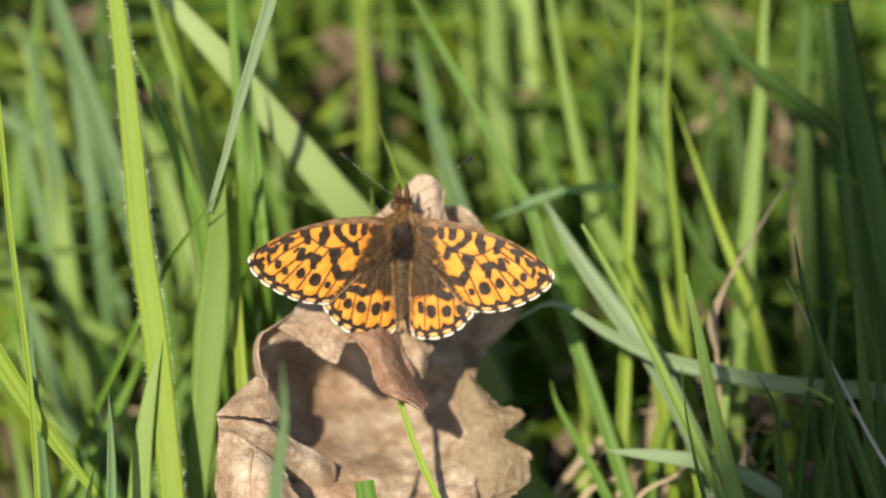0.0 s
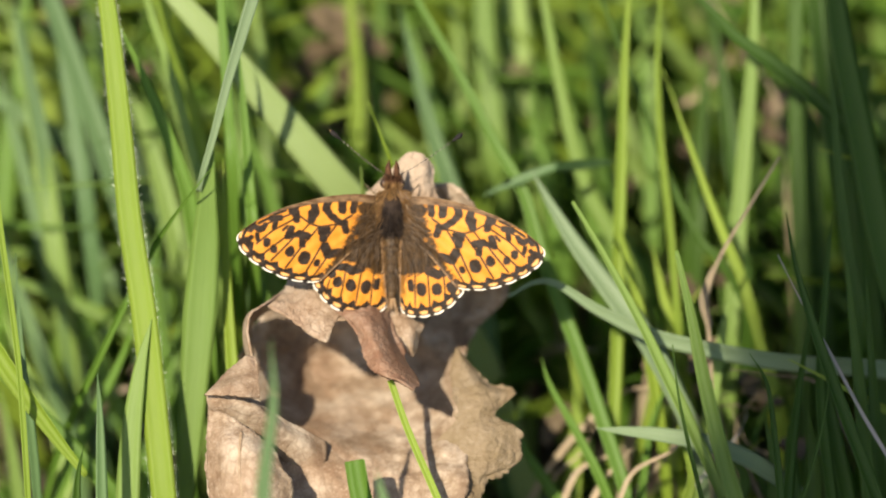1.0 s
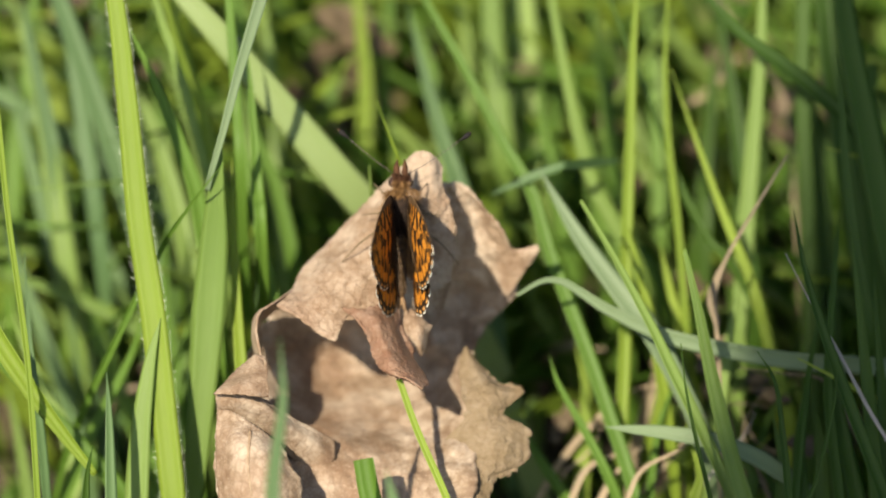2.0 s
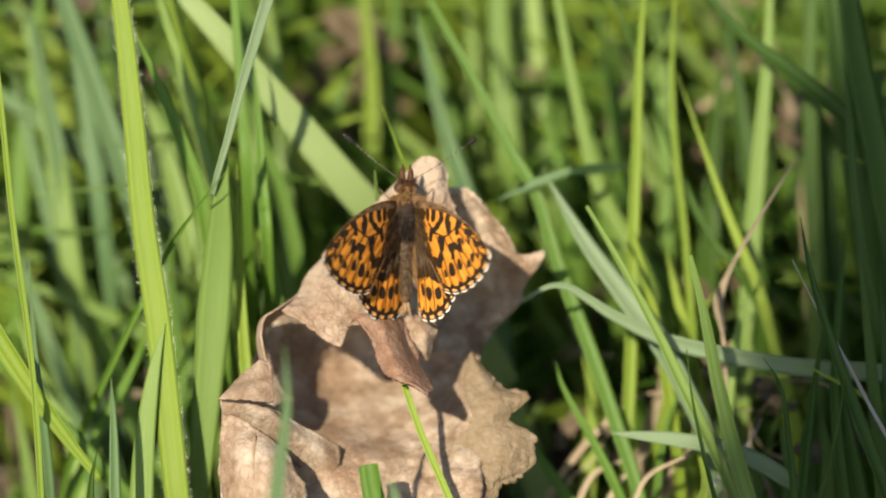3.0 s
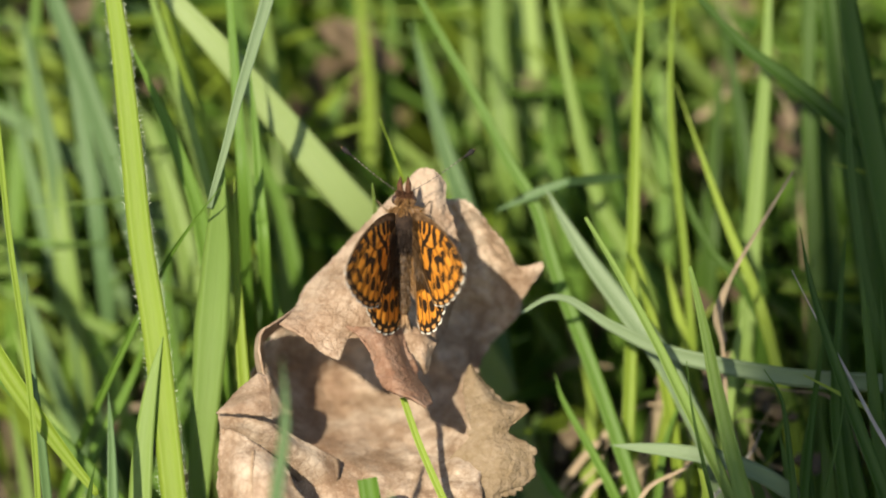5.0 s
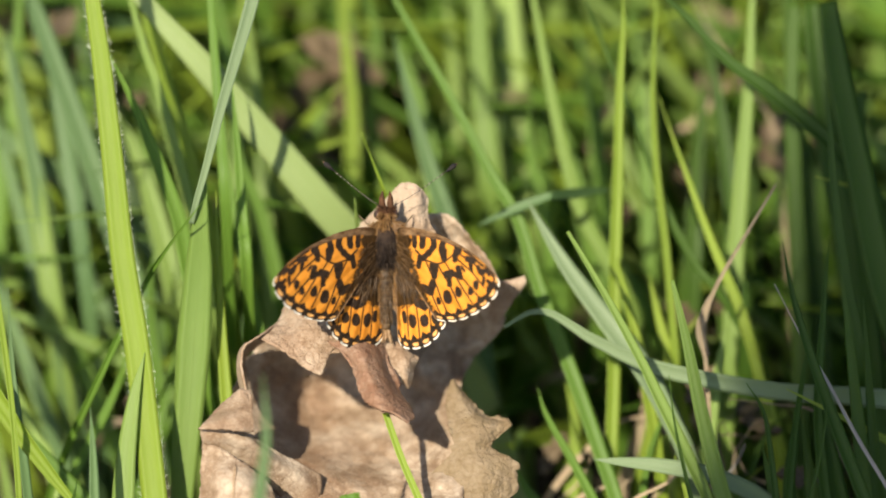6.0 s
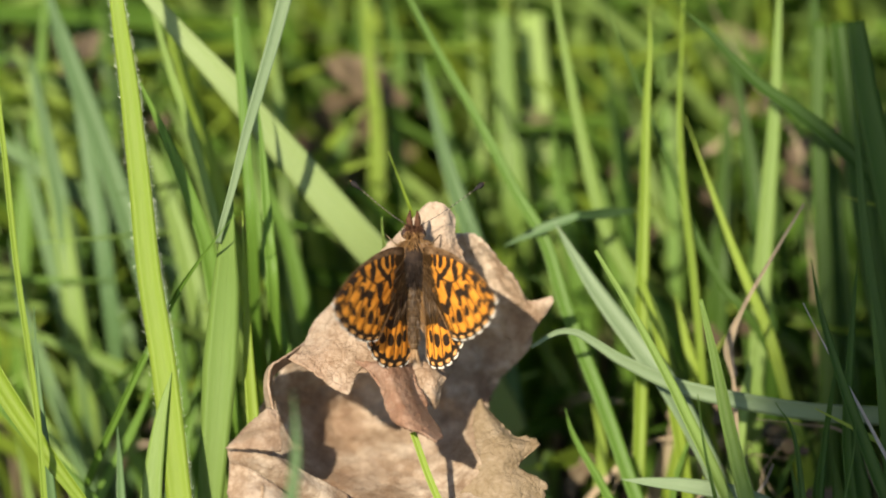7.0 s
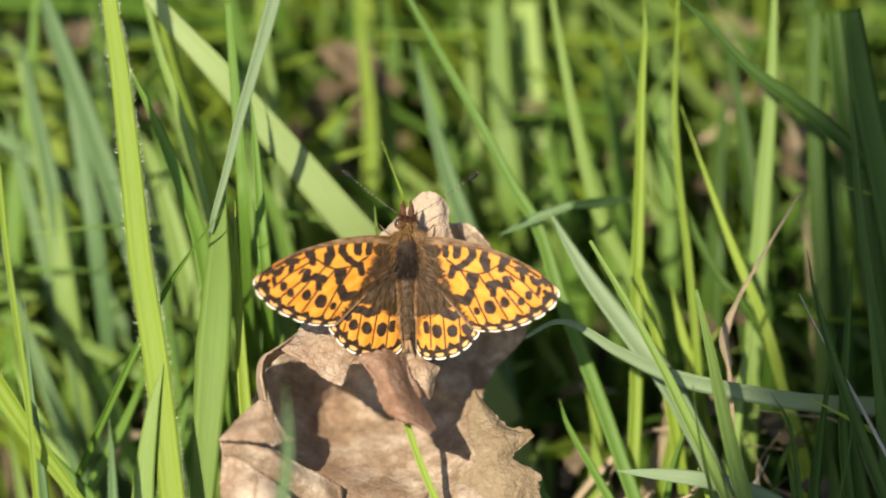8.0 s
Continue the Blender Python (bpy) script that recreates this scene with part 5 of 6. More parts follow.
blade("sage", 1.50, [(43.3, -62.1, -11.5), (40.8, -48, -4.3), (38.7, -39.8, -1.2), (36.4, -33.3, 0), (31.1, -21.6, 0), (27.7, -14.6, 0), (25.4, -9.8, 0), (21.1, -1.8, 0), (17, 5.2, 0)], roll=12, fold=0.4, tip=0.72)
blade("sage", 2.2, [(41.8, -63.3, -10.1), (39.6, -45.8, -1.2), (38.2, -37.5, 1.8), (36.5, -30.8, 3), (35, -25.8, 3), (32.6, -16.2, 3), (30.9, -7.9, 3), (29.2, -0.6, 3)], roll=-15, fold=0.35, tip=0.8)
blade("grey", 2.96, [(83.4, -46.1, -30.6), (67.8, -22.2, -11.4), (61.4, -17.1, -7.5), (54.9, -14.9, -6), (41.5, -13.8, -5.9), (29.3, -11.5, -5.8), (24.6, -9.8, -5.7), (21.9, -8.5, -5.6), (19.6, -7.3, -5.4), (17.2, -5.7, -5.3), (14.9, -4.4, -5.2), (12.5, -4.4, -5.1), (9.5, -6.1, -5)], roll=-10, fold=0.15, tip=0.85, base=0.9, start=0.15)
blade("grey", 2.14, [(58.5, -53, -22.4), (46.1, -32.2, -7.1), (40, -26.6, -3.4), (33.8, -23.7, -2), (27.8, -22.5, -2), (23.1, -22, -2), (19.9, -21.7, -2)], roll=10, fold=0.15)
blade("dark", 0.59, [(36.4, -66.3, -6.5), (34.5, -45.7, 3.8), (33.3, -37.3, 6.8), (32.1, -30.5, 8), (30.3, -23, 8), (29.1, -17, 8), (28.5, -11.6, 8)], fold=0.5)
blade("dark", 0.99, [(43.1, -65.3, -7.8), (42.3, -46, 1.8), (41.8, -37.5, 4.8), (41.3, -30.6, 6), (40.7, -23.7, 6), (39.7, -16.4, 6), (37.6, -12.6, 6)], fold=0.5)
blade("dark", 1.66, [(59.6, -63.8, -9.5), (56.8, -45.6, -0.2), (55, -37.3, 2.8), (53, -30.7, 4), (48.9, -19.9, 4), (45.6, -10.7, 4), (43.2, -2.6, 4), (42, 4, 4)], roll=10, fold=0.4)
blade("dark", 0.66, [(36.5, -64.4, -8.9), (39.5, -45.5, 0.8), (41.3, -37.3, 3.8), (43.4, -30.7, 5), (44.8, -27, 5), (46.7, -18.4, 5), (47.1, -13.2, 5)], fold=0.5)
# right-hand blades, coloured dark green to deepen the shade there
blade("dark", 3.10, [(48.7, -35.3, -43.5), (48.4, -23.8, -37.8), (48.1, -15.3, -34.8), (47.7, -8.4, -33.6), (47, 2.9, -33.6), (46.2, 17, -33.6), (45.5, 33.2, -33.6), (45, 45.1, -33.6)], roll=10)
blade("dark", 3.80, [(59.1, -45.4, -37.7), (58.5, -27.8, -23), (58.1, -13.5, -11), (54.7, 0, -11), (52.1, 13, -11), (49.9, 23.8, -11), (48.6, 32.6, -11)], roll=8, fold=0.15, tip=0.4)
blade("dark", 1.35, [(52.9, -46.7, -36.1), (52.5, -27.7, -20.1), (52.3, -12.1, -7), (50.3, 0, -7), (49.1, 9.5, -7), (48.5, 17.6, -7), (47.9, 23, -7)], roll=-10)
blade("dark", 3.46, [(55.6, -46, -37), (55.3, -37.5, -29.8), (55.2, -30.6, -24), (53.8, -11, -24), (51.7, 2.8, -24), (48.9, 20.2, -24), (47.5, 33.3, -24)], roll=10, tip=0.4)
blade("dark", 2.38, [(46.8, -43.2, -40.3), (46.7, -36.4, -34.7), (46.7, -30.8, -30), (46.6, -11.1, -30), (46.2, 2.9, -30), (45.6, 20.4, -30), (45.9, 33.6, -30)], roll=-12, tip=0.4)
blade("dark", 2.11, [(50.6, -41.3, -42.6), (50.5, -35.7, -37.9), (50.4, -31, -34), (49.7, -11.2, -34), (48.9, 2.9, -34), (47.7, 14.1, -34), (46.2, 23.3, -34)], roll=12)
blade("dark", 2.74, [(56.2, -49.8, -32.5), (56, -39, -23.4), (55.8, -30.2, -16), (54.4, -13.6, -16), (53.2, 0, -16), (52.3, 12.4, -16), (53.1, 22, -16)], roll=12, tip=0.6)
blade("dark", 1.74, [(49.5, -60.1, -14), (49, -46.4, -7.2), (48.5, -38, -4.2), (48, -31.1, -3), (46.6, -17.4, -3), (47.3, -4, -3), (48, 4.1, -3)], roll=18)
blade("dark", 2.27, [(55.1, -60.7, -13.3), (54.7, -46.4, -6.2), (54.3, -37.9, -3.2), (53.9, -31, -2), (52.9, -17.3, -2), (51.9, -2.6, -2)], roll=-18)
blade("pale", 2.18, [(31.8, -49.1, -27), (32.9, -32.3, -18.6), (33.7, -23.8, -15.6), (34.5, -17, -14.4), (35.4, -11.5, -14.4), (36.7, -4.4, -14.4)], roll=15)
blade("lime", 1.65, [(47, -46.4, -30.2), (45.4, -32.9, -23.4), (44, -24.5, -20.4), (42.4, -17.8, -19.2), (40.3, -10.9, -19.2), (37.6, -3.4, -19.2)], roll=-15)
blade("lime", 1.64, [(30.6, -48.5, -27.8), (29.1, -30.2, -18.6), (28.1, -21.8, -15.6), (27, -15, -14.4), (25.7, -8.1, -14.4), (23.6, 0.1, -14.4), (22.9, 2.8, -14.4)], roll=20)
blade("lime", 1.80, [(34.8, -43.8, -33.3), (33.3, -28.9, -25.8), (32.1, -20.5, -22.8), (30.8, -13.7, -21.6), (28.7, -5.5, -21.6), (27.4, 0.1, -21.6)], roll=-20)
# yellow-green too, dimmed by using mid-green in place of shade
blade("green", 1.36, [(27.7, -54.3, -20.9), (25.5, -43, -15.1), (23.2, -34.9, -12.1), (20.8, -28.4, -10.8), (18.1, -23, -10.8), (14.7, -16.9, -10.8), (13.6, -13.5, -10.8)], roll=15)
blade("lime", 2.08, [(17.2, -48, -28.3), (17.5, -39.1, -25.2), (17.7, -32.2, -24), (18.1, -24.9, -24), (18.4, -18, -24), (17.1, -12.4, -24)], roll=-10)
blade("green", 2.06, [(23.3, -51.6, -24.1), (22, -46, -21.1), (19.2, -38, -18.1), (16.2, -31.8, -16.8), (12.4, -26, -16.8), (10.3, -21.9, -16.8)], roll=20)
blade("lime", 1.75, [(28, -58.3, -16.1), (28.8, -46.5, -10.2), (29.7, -38.1, -7.2), (30.7, -31.2, -6), (31.4, -27.5, -6), (29.7, -21.5, -6)], roll=12)
blade("dark", 2.43, [(33, -57.1, -17.6), (34.1, -46.5, -12.2), (35.4, -38.1, -9.2), (36.9, -31.3, -8), (37.9, -27.6, -8), (34.9, -23.6, -8)], roll=-18)
blade("lime", 1.53, [(24, -44.1, -33), (24.9, -34.5, -28.2), (26.1, -26.1, -25.2), (27.5, -19.3, -24), (28.8, -13.8, -24), (31.3, -8.3, -24), (34.5, -4.1, -24)], roll=18)
blade("green", 1.37, [(23.9, -53.5, -21.8), (24.2, -47, -18.6), (24.9, -38.5, -15.6), (25.7, -31.7, -14.4), (27, -21.8, -14.4), (30.4, -13.6, -14.4)], roll=20)
# more blades at the right whose dark colour carries the shade
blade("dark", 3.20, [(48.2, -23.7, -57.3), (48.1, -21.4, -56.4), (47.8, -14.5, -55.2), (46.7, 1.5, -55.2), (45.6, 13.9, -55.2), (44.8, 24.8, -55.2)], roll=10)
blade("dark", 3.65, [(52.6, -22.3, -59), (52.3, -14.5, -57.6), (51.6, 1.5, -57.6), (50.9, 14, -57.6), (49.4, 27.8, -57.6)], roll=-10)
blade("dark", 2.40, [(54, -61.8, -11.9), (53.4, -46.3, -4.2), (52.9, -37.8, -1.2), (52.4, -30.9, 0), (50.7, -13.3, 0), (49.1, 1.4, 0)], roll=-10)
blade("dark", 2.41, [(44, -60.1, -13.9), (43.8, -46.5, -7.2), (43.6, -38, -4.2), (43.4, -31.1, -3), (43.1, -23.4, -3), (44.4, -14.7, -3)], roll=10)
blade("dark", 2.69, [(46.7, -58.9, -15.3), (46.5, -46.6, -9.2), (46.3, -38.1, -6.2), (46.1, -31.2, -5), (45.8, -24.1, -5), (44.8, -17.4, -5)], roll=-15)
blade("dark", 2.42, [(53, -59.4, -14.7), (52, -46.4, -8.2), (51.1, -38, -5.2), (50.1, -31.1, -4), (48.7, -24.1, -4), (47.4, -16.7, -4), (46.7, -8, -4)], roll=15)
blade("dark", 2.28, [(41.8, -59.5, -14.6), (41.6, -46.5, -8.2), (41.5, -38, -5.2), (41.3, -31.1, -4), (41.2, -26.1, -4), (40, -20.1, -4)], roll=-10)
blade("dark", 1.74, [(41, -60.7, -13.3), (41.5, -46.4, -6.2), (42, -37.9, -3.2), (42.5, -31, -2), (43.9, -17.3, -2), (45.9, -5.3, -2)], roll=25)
# out-of-the-way blades further back
blade("sage", 2.41, [(-28.5, -16.4, -66), (-28.8, -13.7, -64.8), (-30.3, -5.1, -62.5), (-31.9, 1.7, -62.1), (-34.9, 11.7, -63.7), (-38.2, 19.7, -65.3), (-42.5, 26.8, -66.9)], roll=20)
blade("sage", 2.21, [(-17.6, -18.5, -63.5), (-17.9, -13.2, -61.3), (-18.6, -4.5, -59), (-19.4, 2.4, -58.6), (-20.9, 12.7, -60.2), (-22.5, 21, -61.8), (-24.6, 28.3, -63.4)], roll=10)
blade("sage", 2.37, [(-18.3, -29.7, -50.1), (-18.7, -15.8, -43.8), (-19, -7.1, -41.4), (-19.4, -0.2, -40.8), (-20.3, 13.7, -42.4), (-21.3, 24.8, -44), (-22.6, 34.6, -45.6)], roll=-20)
blade("green", 2.44, [(-39.5, -16.8, -65.5), (-39.7, -13.4, -64), (-40.4, -4.8, -61.6), (-41.1, 2.1, -61), (-42.9, 15, -62.6), (-44.8, 25.4, -64.2), (-47.3, 34.5, -65.8)], roll=-20)
blade("blue", 2.63, [(-32.6, -21.8, -59.5), (-33.5, -10.8, -54.7), (-34.5, -2.2, -52.6), (-35.6, 4.8, -52.2), (-37.5, 13.8, -53.8), (-39.4, 21, -55.4), (-42.1, 27.4, -57)], roll=-20)
blade("blue", 2.90, [(-32.8, -21, -60.6), (-34, -9.3, -55.4), (-35.2, -0.7, -53.1), (-36.5, 6.2, -52.6), (-39.1, 16.7, -54.2), (-41.8, 25.2, -55.8), (-45.5, 32.7, -57.4)], roll=-10)
blade("sage", 1.68, [(-54.7, -20.3, -61.4), (-55, -16, -59.5), (-56, -7.4, -57.1), (-57, -0.5, -56.5), (-59.4, 11.7, -58.1), (-61.9, 21.5, -59.7), (-65.3, 30.2, -61.3)], roll=-10)
blade("green", 1.92, [(-31.6, -24.2, -56.7), (-32.2, -12, -51.4), (-32.9, -3.3, -49.2), (-33.6, 3.7, -48.8), (-34.8, 13.1, -50.4), (-36.1, 20.6, -52), (-37.8, 27.2, -53.6)], roll=10)
blade("sage", 3.00, [(-26.9, -32.6, -46.7), (-28.9, -14.4, -38.8), (-30.3, -5.7, -36.6), (-31.7, 1.1, -36.3), (-34.1, 9.8, -37.9), (-36.6, 16.7, -39.5), (-40.1, 22.9, -41.1)], roll=10)
blade("sage", 2.82, [(-44.1, -31.7, -47.8), (-45.2, -15.3, -40.4), (-46, -6.7, -38), (-46.9, 0.2, -37.4), (-49, 13, -39), (-51.3, 23.4, -40.6), (-54.3, 32.5, -42.2)], roll=-10)
blade("blue", 2.35, [(-40.2, -30.1, -49.7), (-41.8, -5.7, -39.1), (-42.6, 2.9, -36.8), (-43.5, 9.9, -36.4), (-45.2, 19.9, -38), (-46.9, 28, -39.6), (-49.2, 35.1, -41.2)], roll=-20)
blade("sage", 1.82, [(-23, -31.1, -48.4), (-25.1, -11.6, -39.9), (-26.4, -2.9, -37.7), (-27.8, 3.9, -37.4), (-30.2, 12.8, -39), (-32.7, 20, -40.6), (-36.1, 26.4, -42.2)], roll=10)
blade("sage", 2.70, [(-21.6, -24.9, -55.9), (-22.3, -6.2, -47.9), (-22.7, 2.5, -45.7), (-23.2, 9.5, -45.5), (-23.9, 18.1, -47.1), (-24.7, 25.1, -48.7), (-25.7, 31.2, -50.3)], roll=-10)
blade("dark", 2.45, [(40.8, -31.3, -48.2), (40, -11, -39.3), (39.5, -2.3, -37), (38.9, 4.6, -36.5), (37.8, 15.6, -38.1), (36.6, 24.3, -39.7), (35, 32.1, -41.3)], roll=10)
blade("dark", 2.45, [(32.9, -28.6, -51.5), (33.3, -11, -44), (33.7, -2.3, -41.8), (34, 4.7, -41.6), (34.6, 13.6, -43.2), (35.2, 20.8, -44.8), (36, 27.1, -46.4)], roll=10)
blade("sage", 2.90, [(29.9, -17.8, -64.4), (29.8, -10.4, -61.1), (29.8, -1.7, -58.8), (29.7, 5.2, -58.3), (29.5, 16.9, -59.9), (29.4, 26.2, -61.5), (29.1, 34.4, -63.1)], roll=-20)
blade("green", 1.92, [(42.8, -17.7, -64.4), (42.6, -12.4, -62.2), (42, -3.7, -60.1), (41.4, 3.3, -59.8), (40.4, 11.8, -61.4), (39.3, 18.7, -63), (37.8, 24.8, -64.6)], roll=10)
blade("dark", 2.59, [(42.7, -18.4, -63.6), (42.7, -14.4, -61.9), (42.5, -5.7, -59.6), (42.3, 1.2, -59.1), (41.9, 12.1, -60.7), (41.5, 20.9, -62.3), (41, 28.6, -63.9)], roll=20)
blade("sage", 1.75, [(30.6, -19.8, -61.9), (29.4, -6.2, -56.1), (28.3, 2.4, -53.9), (27.1, 9.3, -53.6), (25.1, 18, -55.2), (23, 25, -56.8), (20.1, 31.2, -58.4)], roll=10)
blade("green", 1.64, [(16.2, -22.4, -58.9), (16, -7.9, -52.9), (15.8, 0.9, -51), (15.6, 7.9, -50.9), (15.4, 15.1, -52.5), (15.1, 21, -54.1), (14.8, 26.1, -55.7)], roll=20)
blade("green", 1.75, [(29.4, -22.9, -58.3), (29.2, -11.8, -53.3), (29, -3.1, -50.9), (28.7, 3.9, -50.3), (28.1, 16.5, -51.9), (27.5, 26.7, -53.5), (26.6, 35.6, -55.1)], roll=-10)
blade("green", 2.42, [(5.8, -22.2, -59.1), (4.9, -10, -53.7), (4, -1.4, -51.4), (2.9, 5.5, -51), (0.9, 16.1, -52.6), (-1.3, 24.7, -54.2), (-4.2, 32.2, -55.8)], roll=-10)
blade("green", 2.71, [(24.9, -26, -54.5), (24.4, -14.5, -49.4), (24, -5.9, -47), (23.5, 1.1, -46.4), (22.2, 14.1, -48), (20.9, 24.6, -49.6), (19.1, 33.8, -51.2)], roll=20)
blade("green", 2.85, [(24.3, -25.8, -54.9), (23.6, -16.5, -50.8), (22.8, -7.9, -48.6), (21.8, -0.9, -48.2), (20.1, 8.9, -49.8), (18.2, 16.7, -51.4), (15.7, 23.7, -53)], roll=20)
# dry straws
blade("straw", 0.54, [(34.8, -50.9, -24.9), (34.2, -25.4, -12.2), (34, -16.9, -9.2), (33.6, -10.1, -8), (33.4, -5.3, -8), (34.9, -1.4, -8), (37.9, 3.8, -8), (42.1, 10.7, -8)], fold=0.5, tip=0.5)
blade("old", 1.15, [(33.7, -9.7, -8), (33, -6.7, -8), (33.7, -4, -8), (35.2, -0.9, -8)], fold=0.25)
blade("old", 0.50, [(47.1, -28, -52.2), (46.4, -9.8, -43.9), (45.8, -1.2, -41.4), (45.3, 5.8, -40.8), (44, 18.6, -42.2), (39.8, 25.1, -43.7), (36.3, 30.9, -45.1), (34.9, 33.8, -46.6), (29.5, 46.2, -48)], fold=0.4)
blade("straw", 0.94, [(32.3, 18.2, -52.8), (34.6, 19.5, -51.2), (37.2, 22.4, -49.6), (39.3, 24.6, -48)], fold=0.4)
blade("whitestraw", 0.47, [(65.3, -61.2, -12.7), (61, -41.5, -2.3), (58.4, -33.5, 0.7), (55.5, -27.2, 2), (51, -19.5, 2), (47.7, -13.2, 2), (44.3, -7.2, 2), (41.2, -1.1, 2)], fold=0.5)
blade("straw", 1.02, [(12.8, -53.8, -21.5), (14.4, -46.1, -17.5), (16.8, -38, -14.5), (19.5, -31.6, -13.2), (21.5, -27.9, -13.2), (24.9, -24.3, -13.2)], fold=0.3)
blade("straw", 0.82, [(10.6, -52.5, -23), (11.7, -46.4, -19.9), (13.8, -38.2, -16.8), (16.1, -31.7, -15.6), (18.2, -27.3, -15.6), (21.6, -25.6, -15.6), (25, -24.7, -15.6)], fold=0.3)
blade("old", 1.66, [(21.5, -44, -33.1), (22.7, -34.4, -28.2), (24.3, -26, -25.2), (26.1, -19.3, -24), (26.8, -17.3, -24), (28.5, -13.8, -24)], fold=0.3)
blade("old", 0.54, [(66.1, -56.3, -18.4), (63, -45.2, -12.4), (59.9, -37.3, -9.3), (56.5, -31.3, -8), (51.1, -24.3, -8), (47, -16.8, -8), (41.6, -15.5, -8), (36.2, -14.8, -8)], fold=0.4)
blade("old", 0.81, [(40.6, -58.2, -16.2), (39.2, -46.3, -10.2), (37.7, -37.9, -7.2), (36.1, -31.2, -6), (34.7, -26.9, -6), (33.4, -22.2, -6)], fold=0.4)
blade("old", 0.69, [(16.1, -50.8, -25.1), (18.1, -43.7, -21.2), (21.5, -35.9, -18.1), (25.1, -30.1, -16.8), (28.5, -26, -16.8), (34.7, -19.8, -16.8), (40.8, -19.8, -16.8)], fold=0.4)
blade("straw", 0.61, [(15.8, -56.7, -18), (18, -45.6, -12.3), (20.2, -37.4, -9.3), (22.7, -31, -8), (24.7, -27, -8), (29.5, -24.3, -8), (32.2, -20.2, -8)], fold=0.4)
blade("old", 0.55, [(46.3, -52.6, -22.9), (44.8, -44.6, -18.7), (42.5, -36.4, -15.7), (40, -30, -14.4), (38, -25.9, -14.4), (37.3, -21.8, -14.4), (40, -17.7, -14.4)], fold=0.4)
blade("whitestraw", 0.48, [(21.3, -54.1, -21.1), (23.7, -45.4, -16.4), (26.9, -37.5, -13.3), (30.3, -31.6, -12), (33.7, -27.1, -12), (37.1, -23.1, -12), (38.5, -20.3, -12)], fold=0.4)
blade("old", 0.69, [(32.5, -50.6, -25.3), (32.8, -46.8, -23.4), (33.7, -38.4, -20.4), (34.8, -31.6, -19.2), (36.2, -24.7, -19.2), (35.5, -19.2, -19.2), (37.6, -17.1, -19.2)], fold=0.4)
blade("old", 0.55, [(46.7, -51.9, -23.7), (46.1, -46.6, -21), (44.9, -38.2, -18), (43.6, -31.5, -16.8), (42.2, -26, -16.8), (38.8, -23.9, -16.8), (36, -17.8, -16.8)], fold=0.4)
blade("straw", 0.83, [(7.4, -44.3, -32.7), (11.7, -33.1, -26.1), (15.9, -25.8, -22.9), (20.4, -20.7, -21.6), (23.9, -17.9, -21.6), (27.4, -17.2, -21.6)], fold=0.4)
blade("dark", 1.23, [(45.2, -51.9, -23.7), (44.5, -46.5, -21), (43.1, -38.2, -18), (41.5, -31.5, -16.8), (39.5, -24.6, -16.8), (41.5, -19.1, -16.8), (43.6, -17.1, -16.8)], roll=20)
blade("lime", 1.09, [(31.3, -53.4, -22), (32.1, -46.7, -18.6), (33.6, -38.4, -15.6), (35.2, -31.7, -14.4), (36.6, -27.2, -14.4), (40.7, -23.1, -14.4)], roll=20)
blade("straw", 0.48, [(12.7, -50.7, -25.1), (13, -47.2, -23.4), (13.9, -38.7, -20.4), (14.9, -31.9, -19.2), (15.5, -28.1, -19.2), (19, -24.7, -19.2), (21.7, -17.8, -19.2)], fold=0.4)
# blades in front of the leaf
blade("lime", 0.92, [(11.4, -70, -2.1), (8.5, -52.4, 6), (6.5, -44, 8.4), (4.3, -37.4, 9), (1.8, -31.5, 8.2), (0.4, -28.1, 7.4), (-1.3, -24.3, 6.6), (-2.8, -20.7, 5.8), (-4.5, -15.8, 5)], fold=0.4, tip=0.15)
blade("blue", 1.85, [(-19.5, -89, 20.5), (-18.7, -46.1, 41.8), (-18.5, -37.6, 44.8), (-18.2, -30.7, 46), (-18, -25.2, 46), (-17, -17.2, 46), (-17.3, -10.5, 46)], roll=10)
blade("green", 2.87, [(-0.8, -71, -1), (-2.7, -52.3, 8.4), (-4, -43.9, 11.4), (-5.4, -37.1, 12.6), (-6.5, -32.6, 12.6), (-7.6, -28.7, 12.6), (-8.3, -24.9, 12.6)], roll=-22, fold=0.45, tip=0.12)
blade("blue", 2.11, [(-2.4, -87.1, 18.2), (-3.7, -47.5, 37.8), (-4.1, -39.1, 40.8), (-4.6, -32.2, 42), (-4.9, -28.5, 42), (-5.8, -24.9, 42)], roll=-10)


def edge_hairs(ob, length, seed):
    """Fine pale hairs along both edges of a blade."""
    rng = random.Random(seed)
    src = [v.co.copy() for v in ob.data.vertices]
    rows = len(src) // 8
    points, faces = [], []
    for _ in range(1150):
        t = rng.uniform(0.12, 0.98) * (rows - 1)
        k, f = int(t), t - int(t)
        col = rng.choice((0, 0, 4, 4, 4))
        p = src[k * 8 + col].lerp(src[min(k + 1, rows - 1) * 8 + col], f)
        centre = src[k * 8 + 2].lerp(src[min(k + 1, rows - 1) * 8 + 2], f)
        away = (p - centre).normalized()
        way = (away + RISE * rng.uniform(-0.1, 0.9) + OUT * rng.uniform(-0.5, 0.6)).normalized() * length * rng.uniform(0.15, 1.2)
        side = way.cross(OUT).normalized() * 0.000008
        n = len(points)
        points += [p - side, p + side, p + way * 0.6 + side * 0.7, p + way * 0.6 - side * 0.7, p + way]
        faces += [(n, n + 1, n + 2, n + 3), (n + 3, n + 2, n + 4)]
    part("edge_hairs", mesh_of("edge_hairs", points, faces, HAIRS), ob, "fine pale hairs along the blade edges")


